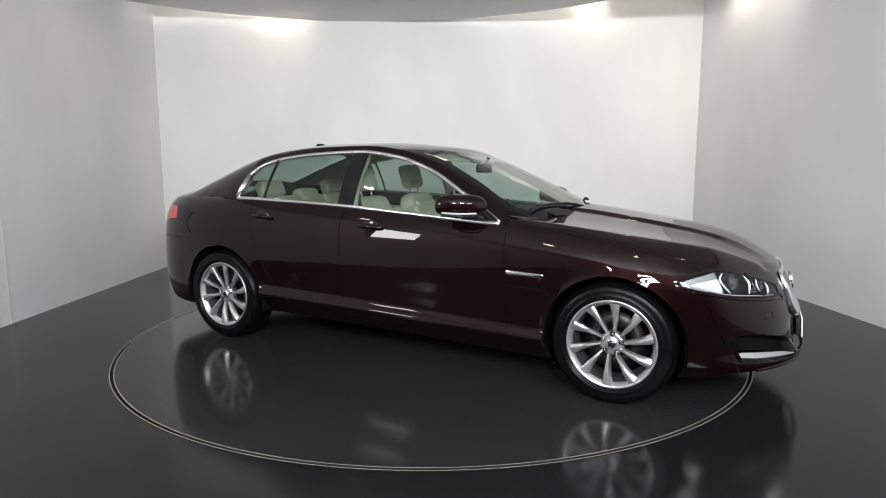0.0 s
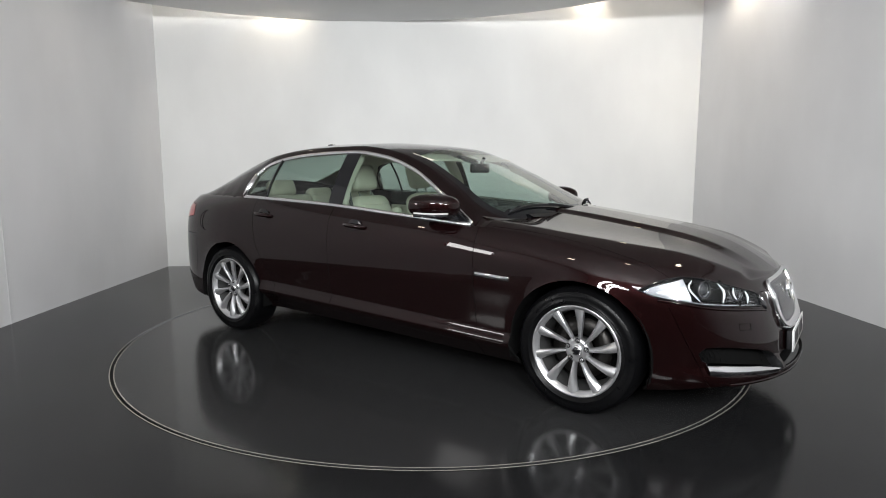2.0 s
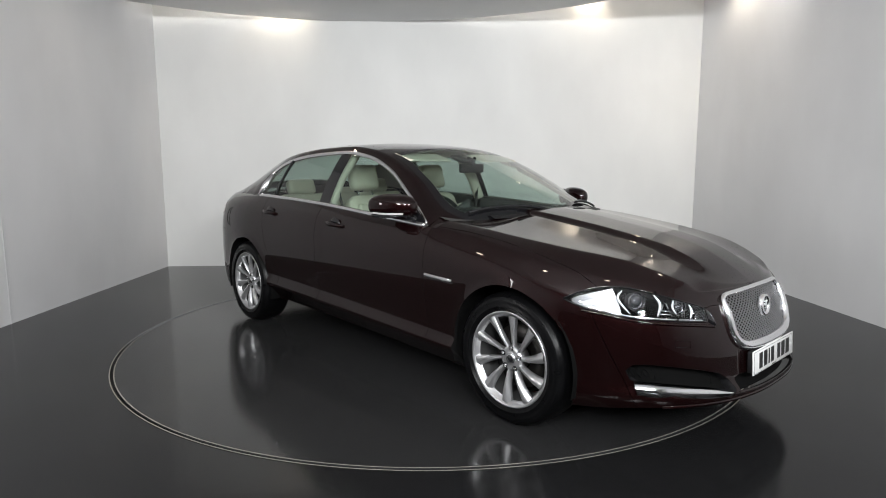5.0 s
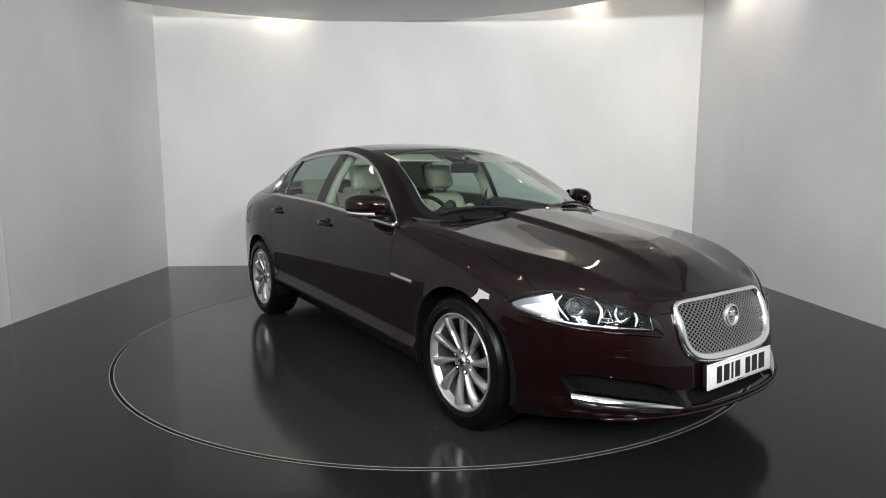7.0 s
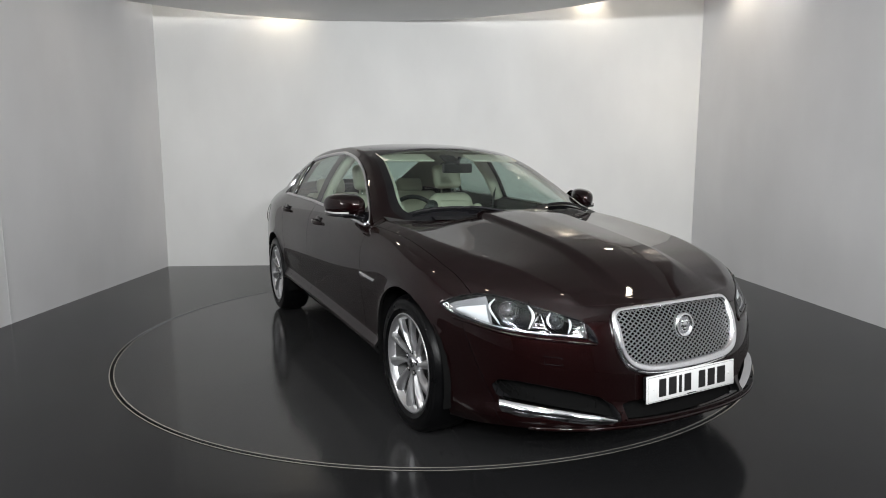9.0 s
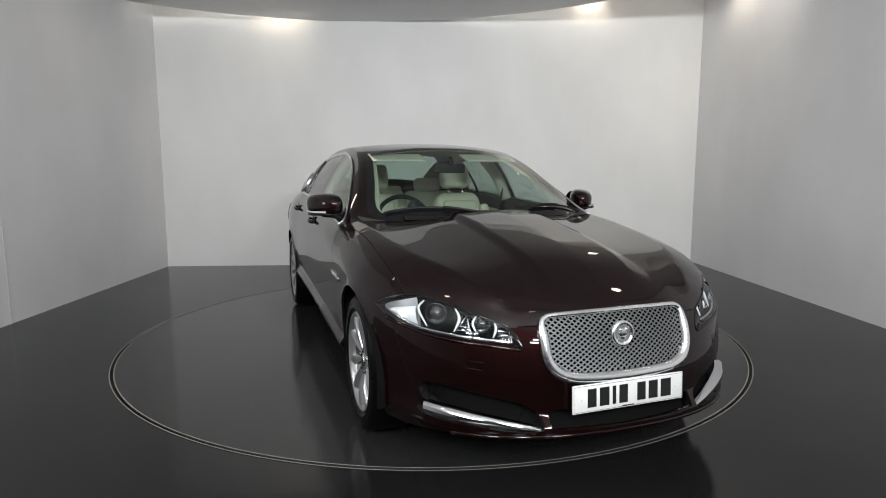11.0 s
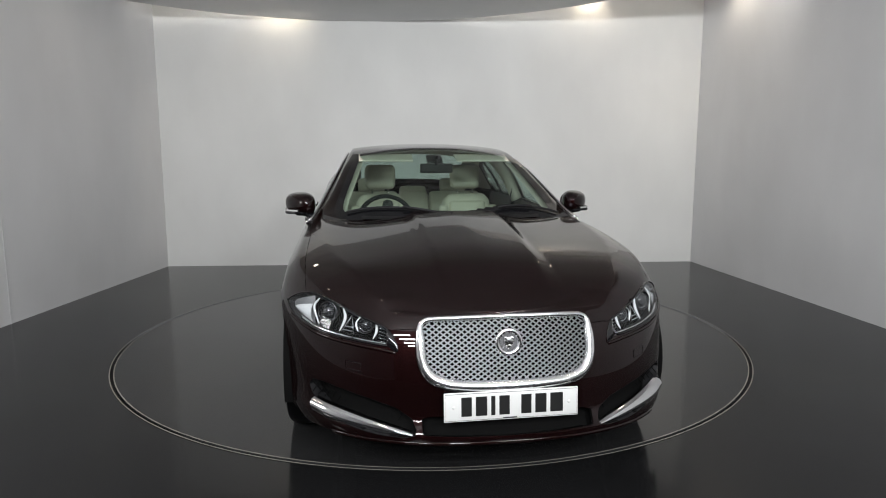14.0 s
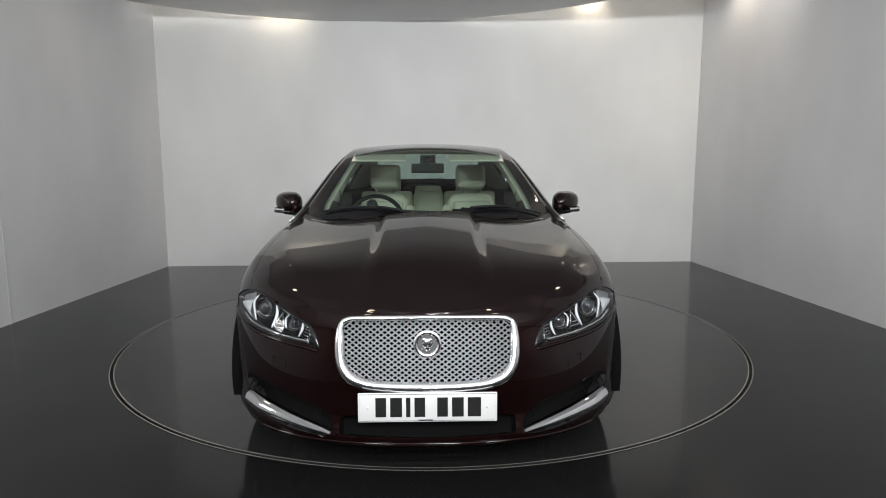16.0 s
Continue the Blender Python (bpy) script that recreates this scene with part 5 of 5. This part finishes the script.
def rear_seat():
    root = new("rear_seat")
    root.parent = CAR
    root.location = (-1.02 - PIVOT[0], -PIVOT[1], 0.0)
    root["label"] = "cream leather rear bench seat with three headrests"
    part("bench", cushion(-0.15, 0.36, -0.64, 0.64, 0.36, 0.56, 0.06), LEATHER, root)
    lean = Matrix.Translation((-0.12, 0, 0.50)) @ Matrix.Rotation(radians(-24), 4, "Y")
    for y, w in ((-0.40, 0.25), (0.0, 0.145), (0.40, 0.25)):
        bm = cushion(-0.07, 0.08, y - w, y + w, 0.0, 0.60, 0.05)
        bmesh.ops.transform(bm, matrix=lean, verts=bm.verts)
        part("backrest", bm, LEATHER, root)
        top = 0.745 if y else 0.665
        bm = cushion(-0.05, 0.05, y - 0.13, y + 0.13, top - 0.135, top, 0.04)
        bmesh.ops.transform(bm, matrix=lean, verts=bm.verts)
        part("headrest", bm, LEATHER, root)


rear_seat()


def cabin():
    shelf = grid_bm([[(x, y, 1.02 + 0.03 * (x + 1.9)) for y in np.linspace(-0.72, 0.72, 7)] for x in (-1.98, -1.42)])
    car_part("parcel_shelf", shelf, DASH)
    # dashboard
    rows = []
    for x, z in ((1.04, 1.000), (0.92, 1.022), (0.75, 1.018), (0.62, 0.995), (0.57, 0.955), (0.56, 0.80), (0.62, 0.60)):
        row = []
        for y in np.linspace(-0.76, 0.76, 31):
            hood = 0.045 * math.exp(-((y + 0.36) / 0.20) ** 2) * step(0.9, 0.65, x) if z > 0.9 else 0
            row.append((x - 0.22 * max(0, abs(y) - 0.2) * (x > 0.8), y, z + hood - 0.03 * abs(y) ** 2))
        rows.append(row)
    car_part("dashboard", grid_bm(rows), DASH, "dark dashboard")
    car_part("centre_console", cushion(-0.35, 0.60, -0.11, 0.11, 0.40, 0.66, 0.03), DASH)
    # door linings: dark top roll over cream panel
    for s in (-1, 1):
        for x0, x1 in ((-0.30, 0.80), (-1.15, -0.40)):
            top = [[(x, s * (abs(belt(x).y) - 0.02 - d), edge_z(x) - dz) for x in np.linspace(x0, x1, 12)] for d, dz in ((0.0, 0.004), (0.05, 0.0), (0.075, 0.02), (0.08, 0.10))]
            car_part("door_top_roll", grid_bm(top), DASH, "dark door top roll")
            low = [[(x, s * (abs(belt(x).y) - 0.095), z) for x in np.linspace(x0, x1, 4)] for z in (0.94, 0.70, 0.45)]
            car_part("door_lining", grid_bm(low), LEATHER, "cream door lining")
        for x in (-0.35,):
            pts = smooth_line([(x, s * 0.765, 1.03), (x - 0.01, s * 0.675, 1.22), (x - 0.015, s * 0.545, 1.385)], 6)
            car_part("pillar_lining", tube_bm(pts, 0.045, 10), TRIM, "cream pillar lining")
        car_part("seat_belt", tube_bm([(-0.33, s * 0.72, 1.15), (-0.30, s * 0.66, 0.85), (-0.22, s * 0.60, 0.6)], 0.018, 6, flat=0.2), DASH)
    # steering wheel
    root = new("steering_wheel")
    root.parent = CAR
    root.matrix_basis = Matrix.Translation((0.40 - PIVOT[0], -0.36 - PIVOT[1], 0.925)) @ Matrix.Rotation(radians(-24), 4, "Y")
    ring = [(0, 0.185 * math.cos(2 * math.pi * k / 40), 0.185 * math.sin(2 * math.pi * k / 40)) for k in range(40)]
    part("rim", tube_bm(ring, 0.015, 10, closed=True), BLACK, root, "black leather rim")
    part("boss", ball_bm(0.07, (0.02, 0, 0), 0.4, 1, 0.8), DASH, root)
    for a in (0, 180, 270):
        c, sn = math.cos(radians(a)), math.sin(radians(a))
        part("spoke", tube_bm([(0.015, 0.05 * c, 0.05 * sn), (0.0, 0.18 * c, 0.18 * sn)], 0.013, 8), SATIN, root)
    part("column", tube_bm([(0.02, 0, 0), (0.28, 0, 0.02)], 0.035, 10), DASH, root)
    # mirror, sensor pod and visors
    root = new("rear_view_mirror")
    root.parent = CAR
    root.location = (0.30 - PIVOT[0], -PIVOT[1], 1.285)
    part("housing", cushion(-0.012, 0.022, -0.115, 0.115, -0.033, 0.033, 0.014), BLACK, root)
    part("glass", box_bm(-0.0145, -0.012, -0.105, 0.105, -0.026, 0.026), MIRROR, root)
    part("stalk", tube_bm([(0.01, 0, 0.02), (0.04, 0, 0.075)], 0.012, 8), BLACK, root)
    bm = cushion(0.14, 0.27, -0.055, 0.055, 1.372, 1.392, 0.008)
    bmesh.ops.transform(bm, matrix=Matrix.Translation((0.12, 0, 1.39)) @ Matrix.Rotation(radians(20), 4, "Y") @ Matrix.Translation((-0.12, 0, -1.395)), verts=bm.verts)
    car_part("sensor_pod", bm, BLACK, "dark roof console pod")
    for s in (-1, 1):
        bm = cushion(0.0, 0.17, -0.19, 0.19, -0.012, 0.0, 0.005)
        bmesh.ops.transform(bm, matrix=Matrix.Translation((0.10, s * 0.345, 1.388)) @ Matrix.Rotation(radians(16), 4, "Y"), verts=bm.verts)
        car_part("sun_visor", bm, TRIM, "cream sun visor")


cabin()
# ---- studio lights that the car mirrors ----
def wall_light_panel():
    root = tagged(new("light_panel"), "white rectangular light panel in a slim frame on the side wall", "light panel")
    root.location = (-3.52, -2.70, 1.74)
    part("diffuser", box_bm(0.030, 0.034, -0.29, 0.29, -0.36, 0.36), PANEL_LIGHT, root, "glowing white diffuser", smooth=False)
    part("tray", box_bm(-0.04, 0.028, -0.32, 0.32, -0.39, 0.39, 0.006), SATIN, root)


wall_light_panel()


def soffit_lights():
    for x, y in ((-2.5, 1.2), (2.3, 1.3), (-2.6, -1.2), (2.5, -1.2), (-0.9, -2.7), (1.0, -2.7)):
        root = tagged(new("downlight"), "small round recessed downlight in the grey soffit", "downlight", "downlights in the soffit")
        root.location = (x, y, SOFFIT)
        part("trim_ring", lathe_bm([(0.070, -0.001), (0.082, -0.006), (0.088, 0.0)], 24, "Z"), SATIN, root)
        part("lamp", lathe_bm([(0.0, -0.002), (0.071, -0.002)], 24, "Z"), SPOT_GLOW, root, "glowing warm lamp")


soffit_lights()


def downlights():
    for x, y, z in ((-1.85, 3.28, 3.56), (2.1, 3.26, 3.60), (3.47, 2.35, 3.60)):
        root = tagged(new("downlight"), "small warm downlight in the gap above the wall", "downlight", "downlights along the walls")
        root.location = (x, y - 0.07, z)
        part("can", lathe_bm([(0.03, 0.0), (0.045, 0.0), (0.045, 0.13), (0.0, 0.13)], 24, "Z"), SATIN, root)
        part("lamp", lathe_bm([(0.0, 0.012), (0.03, 0.012)], 24, "Z"), SPOT_GLOW, root, "glowing warm lamp")


downlights()
def motions():
    turn = [(0.0, -28.81), (2.0, -36.59), (4.0, -44.54), (6.5, -54.35), (9.0, -63.93), (11.5, -73.35), (14.0, -82.75), (16.0, -90.0)]
    walk(CAR, [(t, pose(0, 0, 0, 0, 0, a)) for t, a in turn])
    walk(TURNTABLE, [(t, pose(*TABLE_AT, 0, 0, 0, a)) for t, a in turn])


motions()
